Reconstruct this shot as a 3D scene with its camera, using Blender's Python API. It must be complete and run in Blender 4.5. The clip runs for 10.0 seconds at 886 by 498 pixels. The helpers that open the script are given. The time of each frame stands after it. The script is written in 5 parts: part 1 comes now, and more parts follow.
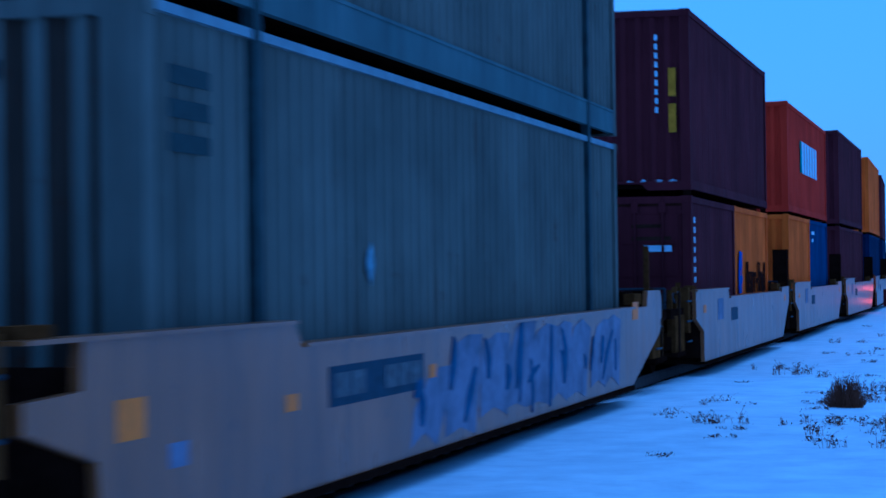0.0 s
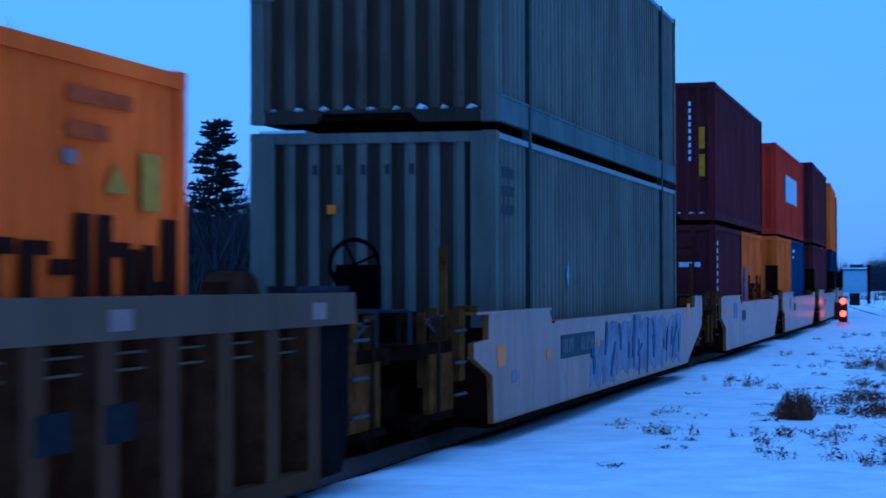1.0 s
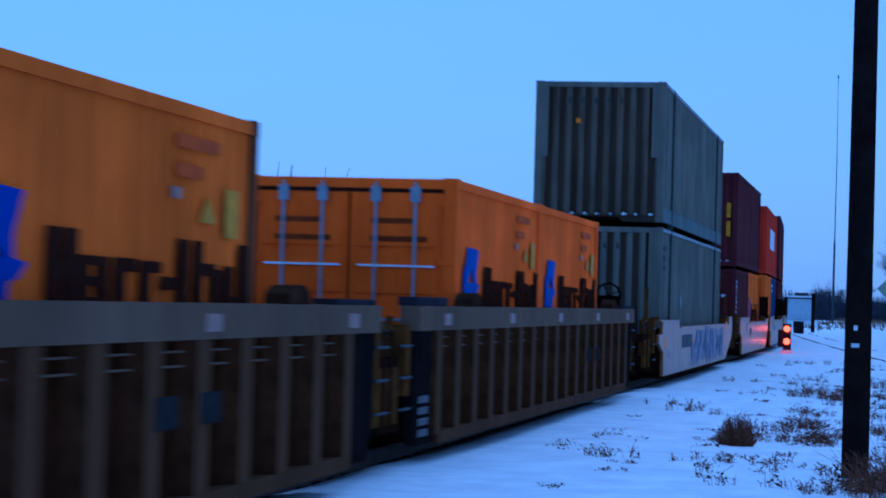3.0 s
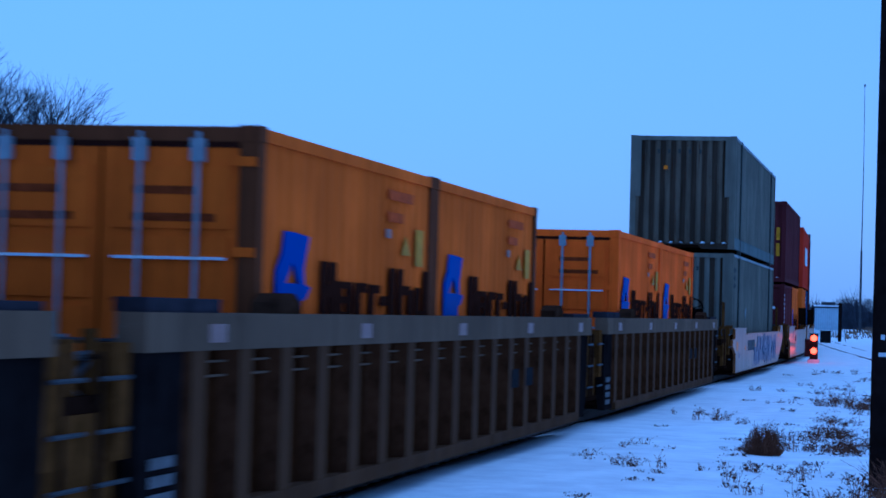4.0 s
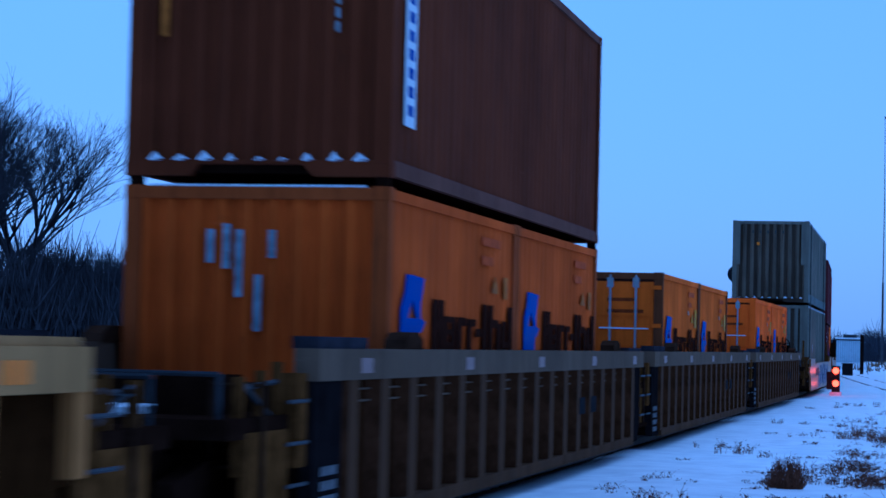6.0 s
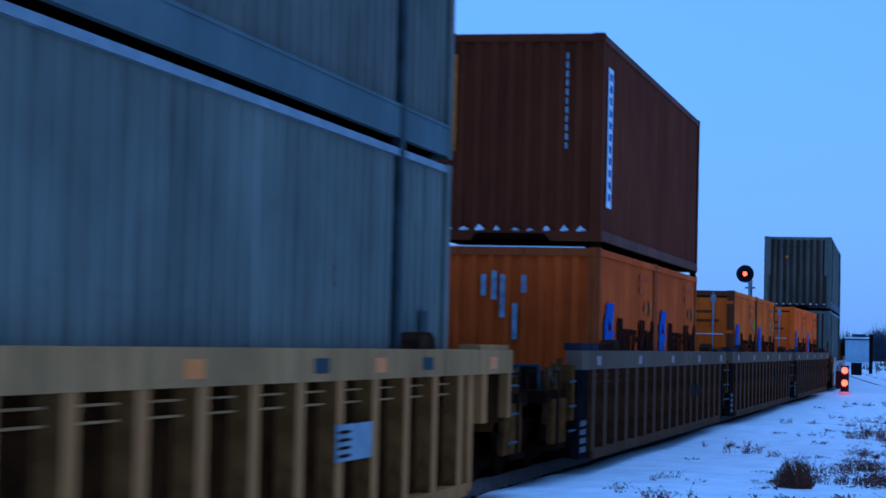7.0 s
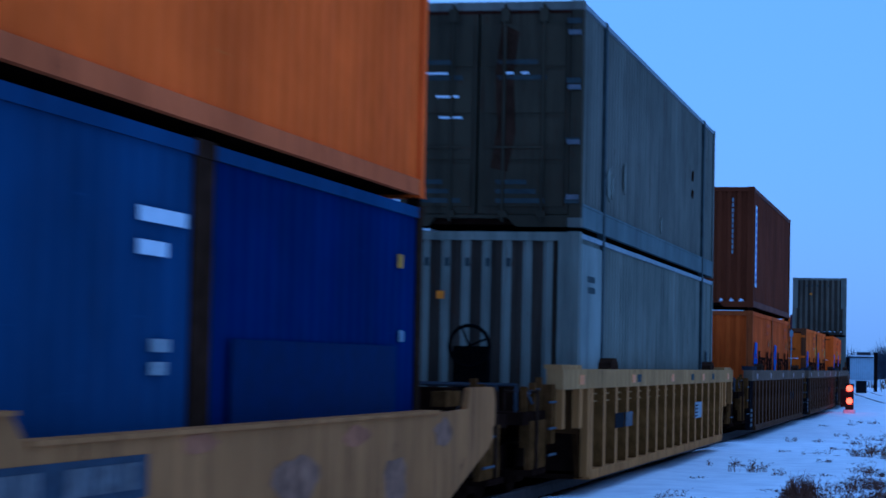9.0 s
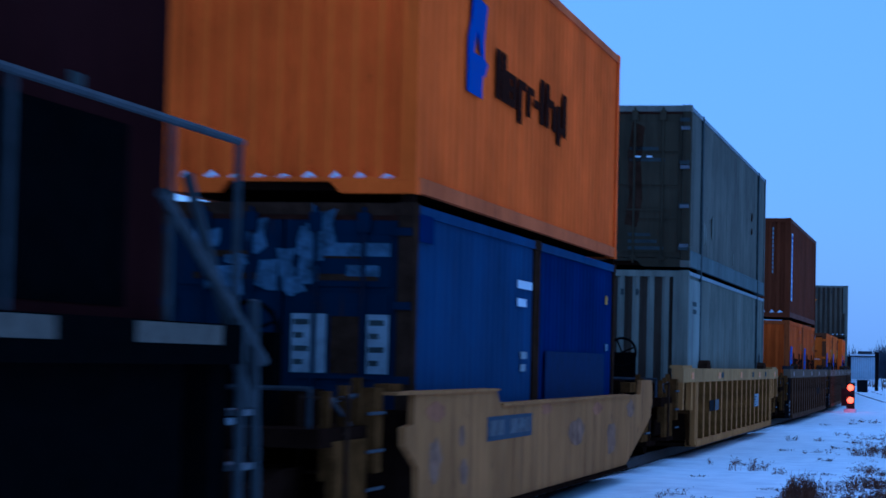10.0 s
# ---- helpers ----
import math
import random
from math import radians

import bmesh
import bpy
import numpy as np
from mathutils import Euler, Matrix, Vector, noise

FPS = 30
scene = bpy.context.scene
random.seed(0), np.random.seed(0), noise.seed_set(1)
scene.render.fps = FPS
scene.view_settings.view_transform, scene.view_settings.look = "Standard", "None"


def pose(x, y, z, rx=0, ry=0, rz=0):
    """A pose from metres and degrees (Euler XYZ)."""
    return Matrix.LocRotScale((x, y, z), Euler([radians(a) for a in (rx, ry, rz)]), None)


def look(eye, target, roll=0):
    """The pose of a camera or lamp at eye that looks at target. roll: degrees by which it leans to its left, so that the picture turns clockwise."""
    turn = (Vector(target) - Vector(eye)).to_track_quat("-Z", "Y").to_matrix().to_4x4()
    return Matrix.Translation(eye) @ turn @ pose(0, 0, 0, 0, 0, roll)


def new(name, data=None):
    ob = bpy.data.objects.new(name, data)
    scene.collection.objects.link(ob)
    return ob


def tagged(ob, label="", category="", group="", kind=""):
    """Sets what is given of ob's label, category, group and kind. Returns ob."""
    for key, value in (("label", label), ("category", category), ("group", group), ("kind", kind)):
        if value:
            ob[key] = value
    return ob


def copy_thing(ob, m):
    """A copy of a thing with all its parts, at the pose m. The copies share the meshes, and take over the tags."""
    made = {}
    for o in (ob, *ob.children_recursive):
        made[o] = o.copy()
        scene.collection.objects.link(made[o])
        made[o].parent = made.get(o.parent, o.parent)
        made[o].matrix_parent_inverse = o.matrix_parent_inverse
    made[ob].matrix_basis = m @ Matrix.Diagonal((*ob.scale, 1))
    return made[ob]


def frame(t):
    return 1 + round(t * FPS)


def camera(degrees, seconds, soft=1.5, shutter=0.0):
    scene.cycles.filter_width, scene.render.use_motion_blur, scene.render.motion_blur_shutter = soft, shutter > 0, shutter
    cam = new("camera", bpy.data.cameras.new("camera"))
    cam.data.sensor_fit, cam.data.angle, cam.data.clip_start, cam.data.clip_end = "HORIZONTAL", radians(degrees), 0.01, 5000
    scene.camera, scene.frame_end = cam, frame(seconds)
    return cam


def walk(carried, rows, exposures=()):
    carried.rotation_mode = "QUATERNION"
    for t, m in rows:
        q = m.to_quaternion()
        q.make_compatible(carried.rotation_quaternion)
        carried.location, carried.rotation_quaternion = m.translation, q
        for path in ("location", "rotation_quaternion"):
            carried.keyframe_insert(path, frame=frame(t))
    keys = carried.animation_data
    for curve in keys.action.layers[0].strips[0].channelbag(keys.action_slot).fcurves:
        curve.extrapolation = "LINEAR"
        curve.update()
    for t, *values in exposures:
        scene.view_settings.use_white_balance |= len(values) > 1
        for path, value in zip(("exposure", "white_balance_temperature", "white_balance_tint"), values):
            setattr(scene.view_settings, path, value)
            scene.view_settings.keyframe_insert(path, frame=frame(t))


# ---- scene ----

# ================= camera: a tripod beside the line, panning =================
EYE = 1.55
cam = camera(22.31, 10.0, soft=1.6, shutter=0.5)
ROWS = [  # seconds, yaw, pitch, roll
    (0.0, 13.843, 0.650, -0.758),
    (0.5, 13.751, 0.873, -0.723),
    (0.7, 13.420, 0.900, -0.550),
    (1.0, 12.641, 0.865, -0.169),
    (1.2, 12.060, 0.950, 0.140),
    (1.5, 11.003, 1.021, 0.616),
    (2.0, 10.135, 0.999, 1.243),
    (2.5, 10.480, 0.916, 1.714),
    (3.0, 11.306, 1.287, 1.676),
    (3.2, 11.500, 1.470, 1.660),
    (4.3, 12.100, 1.560, 1.560),
    (4.5, 12.169, 1.763, 1.547),
    (5.0, 12.340, 2.125, 1.430),
    (5.5, 12.417, 2.336, 1.376),
    (5.7, 12.457, 2.370, 1.370),
    (6.8, 12.702, 2.360, 1.350),
    (7.0, 12.745, 2.360, 1.346),
    (7.5, 12.813, 2.378, 1.400),
    (8.0, 12.884, 2.551, 1.200),
    (8.5, 12.925, 2.722, 1.226),
    (9.0, 12.860, 2.842, 1.200),
    (9.5, 12.905, 2.820, 1.263),
    (10.0, 12.896, 2.786, 1.379),
]
walk(cam, [(t, pose(0, 0, EYE, 90 + p, 0, y) @ pose(0, 0, 0, 0, 0, r)) for t, y, p, r in ROWS],
     exposures=[(0.0, -0.52, 2980, 7), (2.5, -0.30, 3400, 10), (5.5, -0.30, 3400, 10), (7.5, -0.38, 3400, 10), (10.0, -0.40, 3400, 10)])

# ================= light: overcast winter dusk =================
world = bpy.data.worlds.new("dusk_sky")
scene.world = world
world.use_nodes = True
wn, wl = world.node_tree.nodes, world.node_tree.links
wn.clear()
sky = wn.new("ShaderNodeTexSky")
sky.sky_type = "NISHITA"
sky.sun_disc = False
sky.sun_elevation, sky.sun_rotation = radians(55), radians(12)
sky.dust_density = 2.0
clear = wn.new("ShaderNodeBackground")
clear.inputs["Strength"].default_value = 0.03
cloud = wn.new("ShaderNodeBackground")   # the even cloud layer
cloud.inputs["Color"].default_value = (0.80, 0.875, 1.0, 1)
wt = wn.new("ShaderNodeTexCoord")        # the cloud is brightest over the afterglow ahead
wd = wn.new("ShaderNodeVectorMath")
wd.operation = "DOT_PRODUCT"
wd.inputs[1].default_value = Vector((-0.46, 0.88, 0.12)).normalized()
wp = wn.new("ShaderNodeMath")
wp.operation, wp.use_clamp = "POWER", True
wp.inputs[1].default_value = 9.0
wr = wn.new("ShaderNodeMath")
wr.operation = "MULTIPLY_ADD"
wr.inputs[1].default_value, wr.inputs[2].default_value = 0.12, 0.36
wm = wn.new("ShaderNodeMath")
wm.operation = "MAXIMUM"
wm.inputs[1].default_value = 0.0
wl.new(wt.outputs["Generated"], wd.inputs[0])
wl.new(wd.outputs["Value"], wm.inputs[0])
wl.new(wm.outputs[0], wp.inputs[0])
wl.new(wp.outputs[0], wr.inputs[0])
wl.new(wr.outputs[0], cloud.inputs["Strength"])
both = wn.new("ShaderNodeAddShader")
wo = wn.new("ShaderNodeOutputWorld")
wl.new(sky.outputs[0], clear.inputs[0])
wl.new(clear.outputs[0], both.inputs[0])
wl.new(cloud.outputs[0], both.inputs[1])
wl.new(both.outputs[0], wo.inputs[0])
sun = new("sun", bpy.data.lights.new("sun", "SUN"))   # the brightest cloud, high ahead
sun.data.energy, sun.data.angle, sun.data.color = 0.5, radians(60), (1.0, 0.97, 0.94)
sun.matrix_world = look((0, 0, 0), (-0.12, -0.56, -0.82))

# ================= helpers =================
def mat(name, build):
    m = bpy.data.materials.new(name)
    m.use_nodes = True
    n, l = m.node_tree.nodes, m.node_tree.links
    build(n, l, n["Principled BSDF"])
    return m


def noise_tex(n, l, scale, detail=4.0, rough=0.6, stretch=None):
    tc = n.new("ShaderNodeTexCoord")
    t = n.new("ShaderNodeTexNoise")
    t.inputs["Scale"].default_value, t.inputs["Detail"].default_value, t.inputs["Roughness"].default_value = scale, detail, rough
    if stretch:
        mp = n.new("ShaderNodeMapping")
        mp.inputs["Scale"].default_value = stretch
        l.new(tc.outputs["Object"], mp.inputs[0])
        l.new(mp.outputs[0], t.inputs[0])
    else:
        l.new(tc.outputs["Object"], t.inputs[0])
    return t.outputs[0]


def ramp(n, l, fac, a, b, lo, hi):
    r = n.new("ShaderNodeValToRGB")
    r.color_ramp.elements[0].position, r.color_ramp.elements[0].color = lo, (*a, 1)
    r.color_ramp.elements[1].position, r.color_ramp.elements[1].color = hi, (*b, 1)
    l.new(fac, r.inputs[0])
    return r.outputs[0]


def mixc(n, l, fac, a, b):
    m = n.new("ShaderNodeMix")
    m.data_type = "RGBA"
    for sock, v in ((m.inputs[0], fac), (m.inputs[6], a), (m.inputs[7], b)):
        if isinstance(v, (int, float)):
            sock.default_value = v
        elif isinstance(v, tuple):
            sock.default_value = (*v, 1)
        else:
            l.new(v, sock)
    return m.outputs[2]


def bump(n, l, b, height, strength=0.2, dist=0.01):
    k = n.new("ShaderNodeBump")
    k.inputs["Strength"].default_value, k.inputs["Distance"].default_value = strength, dist
    l.new(height, k.inputs["Height"])
    l.new(k.outputs[0], b.inputs["Normal"])


def paint(name, col, dirt=0.35, rust=0.25, rough=0.75, gloss=0.02):
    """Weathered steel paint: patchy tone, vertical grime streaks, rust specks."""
    dark = tuple(c * 0.4 + 0.003 for c in col)
    def build(n, l, b):
        big = ramp(n, l, noise_tex(n, l, 0.6, 4), tuple(c * 0.72 for c in col), tuple(min(1, c * 1.18) for c in col), 0.32, 0.7)
        streak = ramp(n, l, noise_tex(n, l, 1.0, 7, 0.7, (5, 5, 0.35)), (0, 0, 0), (dirt * 1.5, dirt * 1.5, dirt * 1.5), 0.46, 0.74)
        c = mixc(n, l, streak, big, dark)
        runs = ramp(n, l, noise_tex(n, l, 1.0, 5, 0.65, (11, 11, 0.7)), (0, 0, 0), (rust * 1.6, rust * 1.6, rust * 1.6), 0.6, 0.7)
        c = mixc(n, l, runs, c, (0.05, 0.022, 0.010))
        spots = ramp(n, l, noise_tex(n, l, 2.6, 9, 0.8), (0, 0, 0), (rust * 2, rust * 2, rust * 2), 0.6, 0.7)
        c = mixc(n, l, spots, c, (0.06, 0.026, 0.012))
        scuff = ramp(n, l, noise_tex(n, l, 1.0, 6, 0.7, (2, 1.2, 16)), (0, 0, 0), (0.3, 0.3, 0.3), 0.66, 0.74)
        c = mixc(n, l, scuff, c, tuple(min(0.6, k * 1.5 + 0.03) for k in col))
        l.new(c, b.inputs["Base Color"])
        worn = n.new("ShaderNodeMapRange")   # grime dulls the paint in streaks
        worn.inputs["From Min"].default_value, worn.inputs["From Max"].default_value = 0.35, 0.7
        worn.inputs["To Min"].default_value, worn.inputs["To Max"].default_value = rough, min(1.0, rough * 1.35)
        l.new(noise_tex(n, l, 1.0, 6, 0.7, (3, 3, 0.5)), worn.inputs["Value"])
        l.new(worn.outputs[0], b.inputs["Roughness"])
        b.inputs["Specular IOR Level"].default_value = gloss
        bump(n, l, b, noise_tex(n, l, 5, 5), 0.2, 0.008)
    return mat(name, build)


def plain(name, col, rough=0.6, metal=0.0, var=0.25, scale=6.0, gloss=0.06):
    def build(n, l, b):
        c = ramp(n, l, noise_tex(n, l, scale, 6, 0.7), tuple(k * (1 - var) for k in col), tuple(min(1, k * (1 + var)) for k in col), 0.3, 0.7)
        l.new(c, b.inputs["Base Color"])
        b.inputs["Roughness"].default_value, b.inputs["Metallic"].default_value = rough, metal
        b.inputs["Specular IOR Level"].default_value = gloss
        bump(n, l, b, noise_tex(n, l, scale * 6, 4), 0.15, 0.005)
    return mat(name, build)


def glow(name, col, strength):
    def build(n, l, b):
        b.inputs["Base Color"].default_value = (*col, 1)
        b.inputs["Emission Color"].default_value = (*col, 1)
        b.inputs["Emission Strength"].default_value = strength
    return mat(name, build)


GREY = paint("grey_container_paint", (0.180, 0.168, 0.127), 0.42, 0.25)
LIGHT_GREY = paint("light_grey_container_paint", (0.220, 0.213, 0.160), 0.55, 0.22)
PALE_TRIM = paint("pale_trim_paint", (0.155, 0.17, 0.155), 0.35, 0.15)
MAROON = paint("maroon_container_paint", (0.075, 0.020, 0.022), 0.35, 0.2)
BROWN = paint("brown_container_paint", (0.115, 0.034, 0.012), 0.35, 0.2)
RED = paint("red_container_paint", (0.40, 0.034, 0.012), 0.25, 0.1)
ORANGE = paint("orange_container_paint", (0.84, 0.138, 0.004), 0.22, 0.12)
DUSTY_ORANGE = paint("dusty_orange_container_paint", (0.52, 0.098, 0.007), 0.4, 0.2)
DULL_STICKER = plain("dirty_yellow_sticker", (0.34, 0.12, 0.012), 0.7, 0.0, 0.4, 8)
DULL_STEEL = plain("dull_grimy_steel", (0.045, 0.045, 0.048), 0.6, 0.3, 0.4, 8)
AMBER = paint("faded_orange_container_paint", (0.66, 0.138, 0.005), 0.38, 0.16)
BLUE = paint("blue_container_paint", (0.040, 0.058, 0.132), 0.3, 0.12)
DEEP_BLUE = paint("deep_blue_container_paint", (0.006, 0.016, 0.088), 0.2, 0.1)
NAVY = paint("navy_container_paint", (0.022, 0.024, 0.06), 0.3, 0.1)
CAR_WHITE = paint("pale_well_car_paint", (0.235, 0.100, 0.022), 0.6, 0.5, 0.27, 0.28)
CAR_TAN = paint("tan_well_car_paint", (0.37, 0.174, 0.046), 0.55, 0.5)
CAR_YELLOW = paint("yellow_well_car_paint", (0.40, 0.187, 0.043), 0.55, 0.4)
CAR_DARK = paint("brown_well_car_paint", (0.078, 0.041, 0.017), 0.4, 0.3)
CHORD_DARK = paint("dusty_chord_paint", (0.132, 0.091, 0.054), 0.35, 0.25)
CHORD_YELLOW = paint("yellow_chord_paint", (0.40, 0.225, 0.068), 0.6, 0.45)
# far twigs lightened and blued: the distance haze is in this colour
FAR_TWIG = plain("hazed_far_twigs", (0.06, 0.06, 0.075), 0.9, 0.0, 0.4, 1)
PEEL = plain("peeling_blue_and_white", (0.085, 0.105, 0.14), 0.8, 0.0, 0.85, 7)
# rust-brown sheet, darkened further for the shade in the deep bays between ribs
SHEET = plain("rusty_shaded_sheet", (0.024, 0.010, 0.0036), 0.9, 0.0, 0.5, 3, gloss=0.0)
# yellow car's sheet painted dark brown for the shade between its ribs
SHEET_YELLOW = plain("shaded_yellow_sheet", (0.025, 0.011, 0.003), 0.9, 0.0, 0.6, 3, gloss=0.0)
FRAME_ORANGE = paint("scorched_orange_frame", (0.13, 0.05, 0.018), 0.4, 0.4)
ORANGE_RAIL = paint("scuffed_orange_rail", (0.60, 0.150, 0.034), 0.4, 0.35)
FRAME_DUSTY = paint("dusty_orange_frame", (0.30, 0.075, 0.014), 0.5, 0.4)
BROWN_RAIL = paint("dusty_brown_rail", (0.150, 0.072, 0.046), 0.4, 0.3)
OLD_DOOR = paint("old_olive_door_paint", (0.062, 0.050, 0.028), 0.6, 0.5)
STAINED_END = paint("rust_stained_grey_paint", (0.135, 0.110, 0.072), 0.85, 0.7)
# brown grime streaks, plus the shade of folds and rear end painted in
RECESS = paint("streaked_shaded_recess", (0.062, 0.047, 0.031), 0.75, 0.6)
# pale top edge: the sky's highlight and a snow dusting put into the colour
EDGE_PALE = plain("pale_skylit_edge", (0.27, 0.28, 0.28), 0.6, 0.0, 0.3, 5)
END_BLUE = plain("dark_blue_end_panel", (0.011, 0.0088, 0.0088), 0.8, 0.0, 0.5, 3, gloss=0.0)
GUIDE_BLUE = plain("grimy_blue_guide_paint", (0.036, 0.032, 0.038), 0.8, 0.0, 0.5, 4, gloss=0.0)
STENCIL = plain("worn_grey_stencil", (0.15, 0.14, 0.135), 0.8, 0.0, 0.5, 9, gloss=0.0)
# rib paint darkened for flanks: the shade on rib sides is put into the colour
FLANK_YELLOW = plain("shaded_yellow_rib_flank", (0.10, 0.046, 0.010), 0.9, 0.0, 0.6, 3, gloss=0.0)
FLANK_DARK = plain("shaded_brown_rib_flank", (0.042, 0.019, 0.008), 0.9, 0.0, 0.6, 3, gloss=0.0)
SMUDGE = plain("faded_grey_smudge", (0.235, 0.125, 0.062), 0.85, 0.0, 0.55, 5)
SMUDGE_RED = plain("faded_reddish_smudge", (0.33, 0.135, 0.050), 0.85, 0.0, 0.4, 5)
# container blue darkened for its door end: shade of the rear face painted in
DARK_DOOR = paint("shaded_blue_door_paint", (0.012, 0.020, 0.040), 0.4, 0.3)
SHEET_PANEL = plain("dull_data_panel", (0.30, 0.31, 0.31), 0.7, 0.0, 0.3, 7)
PALE_PANEL = paint("pale_repainted_panel", (0.29, 0.295, 0.245), 0.3, 0.15)
GRIME = plain("brown_road_grime", (0.036, 0.020, 0.011), 0.9, 0.0, 0.5, 4, gloss=0.0)
SHABBY = plain("shabby_cream_stripe", (0.11, 0.095, 0.07), 0.7, 0.0, 0.4, 6)
RAIL_GREY = plain("grey_handrail_paint", (0.062, 0.064, 0.066), 0.6, 0.0, 0.3, 6)
LOCO = paint("dark_locomotive_paint", (0.024, 0.0078, 0.0075), 0.3, 0.1, gloss=0.0)
RUSTY = plain("grimy_running_gear", (0.014, 0.0072, 0.0042), 0.8, 0.0, 0.5, 5, gloss=0.0)
OCHRE = plain("ochre_fittings", (0.085, 0.040, 0.010), 0.75, 0.0, 0.6, 5, gloss=0.0)
REFLECTOR = plain("pale_reflector", (0.25, 0.155, 0.118), 0.4, 0.0, 0.2, 8)
AMBER_MARK = plain("orange_reflector", (0.66, 0.21, 0.003), 0.4, 0.0, 0.15, 8)
STICKER = plain("yellow_sticker", (0.46, 0.24, 0.004), 0.6, 0.0, 0.3, 8)
PLACARD = plain("bluish_placard", (0.042, 0.047, 0.064), 0.6, 0.0, 0.4, 8)
GRAFFITI = plain("pale_blue_spray_paint", (0.225, 0.20, 0.245), 0.6, 0.0, 0.45, 3)
GRAFFITI_DARK = plain("dark_blue_spray_paint", (0.065, 0.080, 0.150), 0.6, 0.0, 0.6, 4)
DIM = plain("dull_metal_placard", (0.024, 0.023, 0.024), 0.7, 0.0, 0.4, 8, gloss=0.0)
POST = plain("dull_post_paint", (0.055, 0.06, 0.055), 0.8, 0.0, 0.4, 4)
FADED_ORANGE = plain("faded_dark_orange_print", (0.40, 0.070, 0.006), 0.8, 0.0, 0.4, 6)
RUST_PRINT = plain("rust_brown_print", (0.17, 0.040, 0.010), 0.9, 0.0, 0.5, 9, 0.0)
FADED_GREY = plain("faded_grey_print", (0.05, 0.055, 0.05), 0.8, 0.0, 0.3, 6)
PATCH = plain("peeling_pale_patch", (0.30, 0.33, 0.36), 0.7, 0.0, 0.5, 9)
STEEL = plain("worn_steel", (0.16, 0.16, 0.165), 0.5, 0.6, 0.3, 8)
BLACK = plain("black_rubber", (0.003, 0.003, 0.0033), 0.95, 0.0, 0.3, 8, 0.0)
SNOW = plain("snow", (0.86, 0.87, 0.90), 0.7, 0.0, 0.15, 1.6)
RAIL_RUST = plain("rail_rust", (0.06, 0.04, 0.03), 0.6, 0.3, 0.4, 5)
BALLAST = plain("ballast", (0.05, 0.047, 0.045), 0.9, 0.0, 0.7, 12, gloss=0.0)
WOOD = plain("creosoted_wood", (0.014, 0.010, 0.009), 0.85, 0.0, 0.5, 4, gloss=0.0)
BARK = plain("bark", (0.032, 0.027, 0.025), 0.9, 0.0, 0.5, 5)
TWIG = plain("bare_twigs", (0.048, 0.044, 0.047), 0.9, 0.0, 0.5, 2)
NEEDLE = plain("dark_needles", (0.022, 0.028, 0.026), 0.9, 0.0, 0.4, 2)
WEED = plain("dry_weed_stalks", (0.165, 0.080, 0.042), 0.9, 0.0, 0.5, 6)
SEED = plain("dark_seed_heads", (0.050, 0.027, 0.018), 0.9, 0.0, 0.5, 6)
DRYGRASS = plain("dry_grass", (0.17, 0.12, 0.075), 0.9, 0.0, 0.4, 2)
GALV = plain("galvanised_steel", (0.32, 0.34, 0.36), 0.5, 0.5, 0.2, 8)
SIGN_BACK = plain("dull_sign_back", (0.30, 0.32, 0.24), 0.6, 0.1, 0.15, 5)
SHED_WHITE = plain("pale_shed_metal", (0.5, 0.55, 0.6), 0.55, 0.0, 0.1, 3)
SIGNAL_BLACK = plain("black_signal_paint", (0.012, 0.012, 0.014), 0.5, 0.0, 0.3, 6)
HOUSE_WALL = plain("pale_siding", (0.14, 0.14, 0.14), 0.8, 0.0, 0.2, 2)
ROOF_DARK = plain("dark_shingles", (0.06, 0.06, 0.065), 0.9, 0.0, 0.3, 3)
RED_LAMP = glow("red_lens", (1.0, 0.055, 0.0), 6.0)
WHITE = plain("white_marking", (0.75, 0.76, 0.78), 0.5, 0.0, 0.12, 8)
LOGO_BLUE = plain("logo_blue", (0.012, 0.03, 0.30), 0.5, 0.0, 0.15, 6)
LOGO_DARK = plain("logo_dark", (0.032, 0.013, 0.008), 0.95, 0.0, 0.3, 6, 0.0)


def box(bm, x0, x1, y0, y1, z0, z1):
    v = [bm.verts.new((x, y, z)) for z in (z0, z1) for x, y in ((x0, y0), (x1, y0), (x1, y1), (x0, y1))]
    for f in ((3, 2, 1, 0), (4, 5, 6, 7), (0, 1, 5, 4), (1, 2, 6, 5), (2, 3, 7, 6), (3, 0, 4, 7)):
        bm.faces.new([v[i] for i in f])


def rod(bm, a, b, r, seg=8, r2=None):
    a, b = Vector(a), Vector(b)
    q = (b - a).to_track_quat("Z", "Y")
    r2 = r if r2 is None else r2
    rings = [[bm.verts.new(p + q @ Vector((math.cos(k * math.tau / seg) * rr, math.sin(k * math.tau / seg) * rr, 0))) for k in range(seg)]
             for p, rr in ((a, r), (b, r2))]
    for k in range(seg):
        bm.faces.new((rings[0][k], rings[0][(k + 1) % seg], rings[1][(k + 1) % seg], rings[1][k]))
    bm.faces.new(rings[0][::-1]), bm.faces.new(rings[1])


def prism(bm, pts, x0, x1):
    """A flat outline of (y, z), thick from x0 to x1."""
    a = [bm.verts.new((x0, y, z)) for y, z in pts]
    b = [bm.verts.new((x1, y, z)) for y, z in pts]
    n = len(pts)
    bm.faces.new(a), bm.faces.new(b[::-1])
    for i in range(n):
        bm.faces.new((a[(i + 1) % n], a[i], b[i], b[(i + 1) % n]))


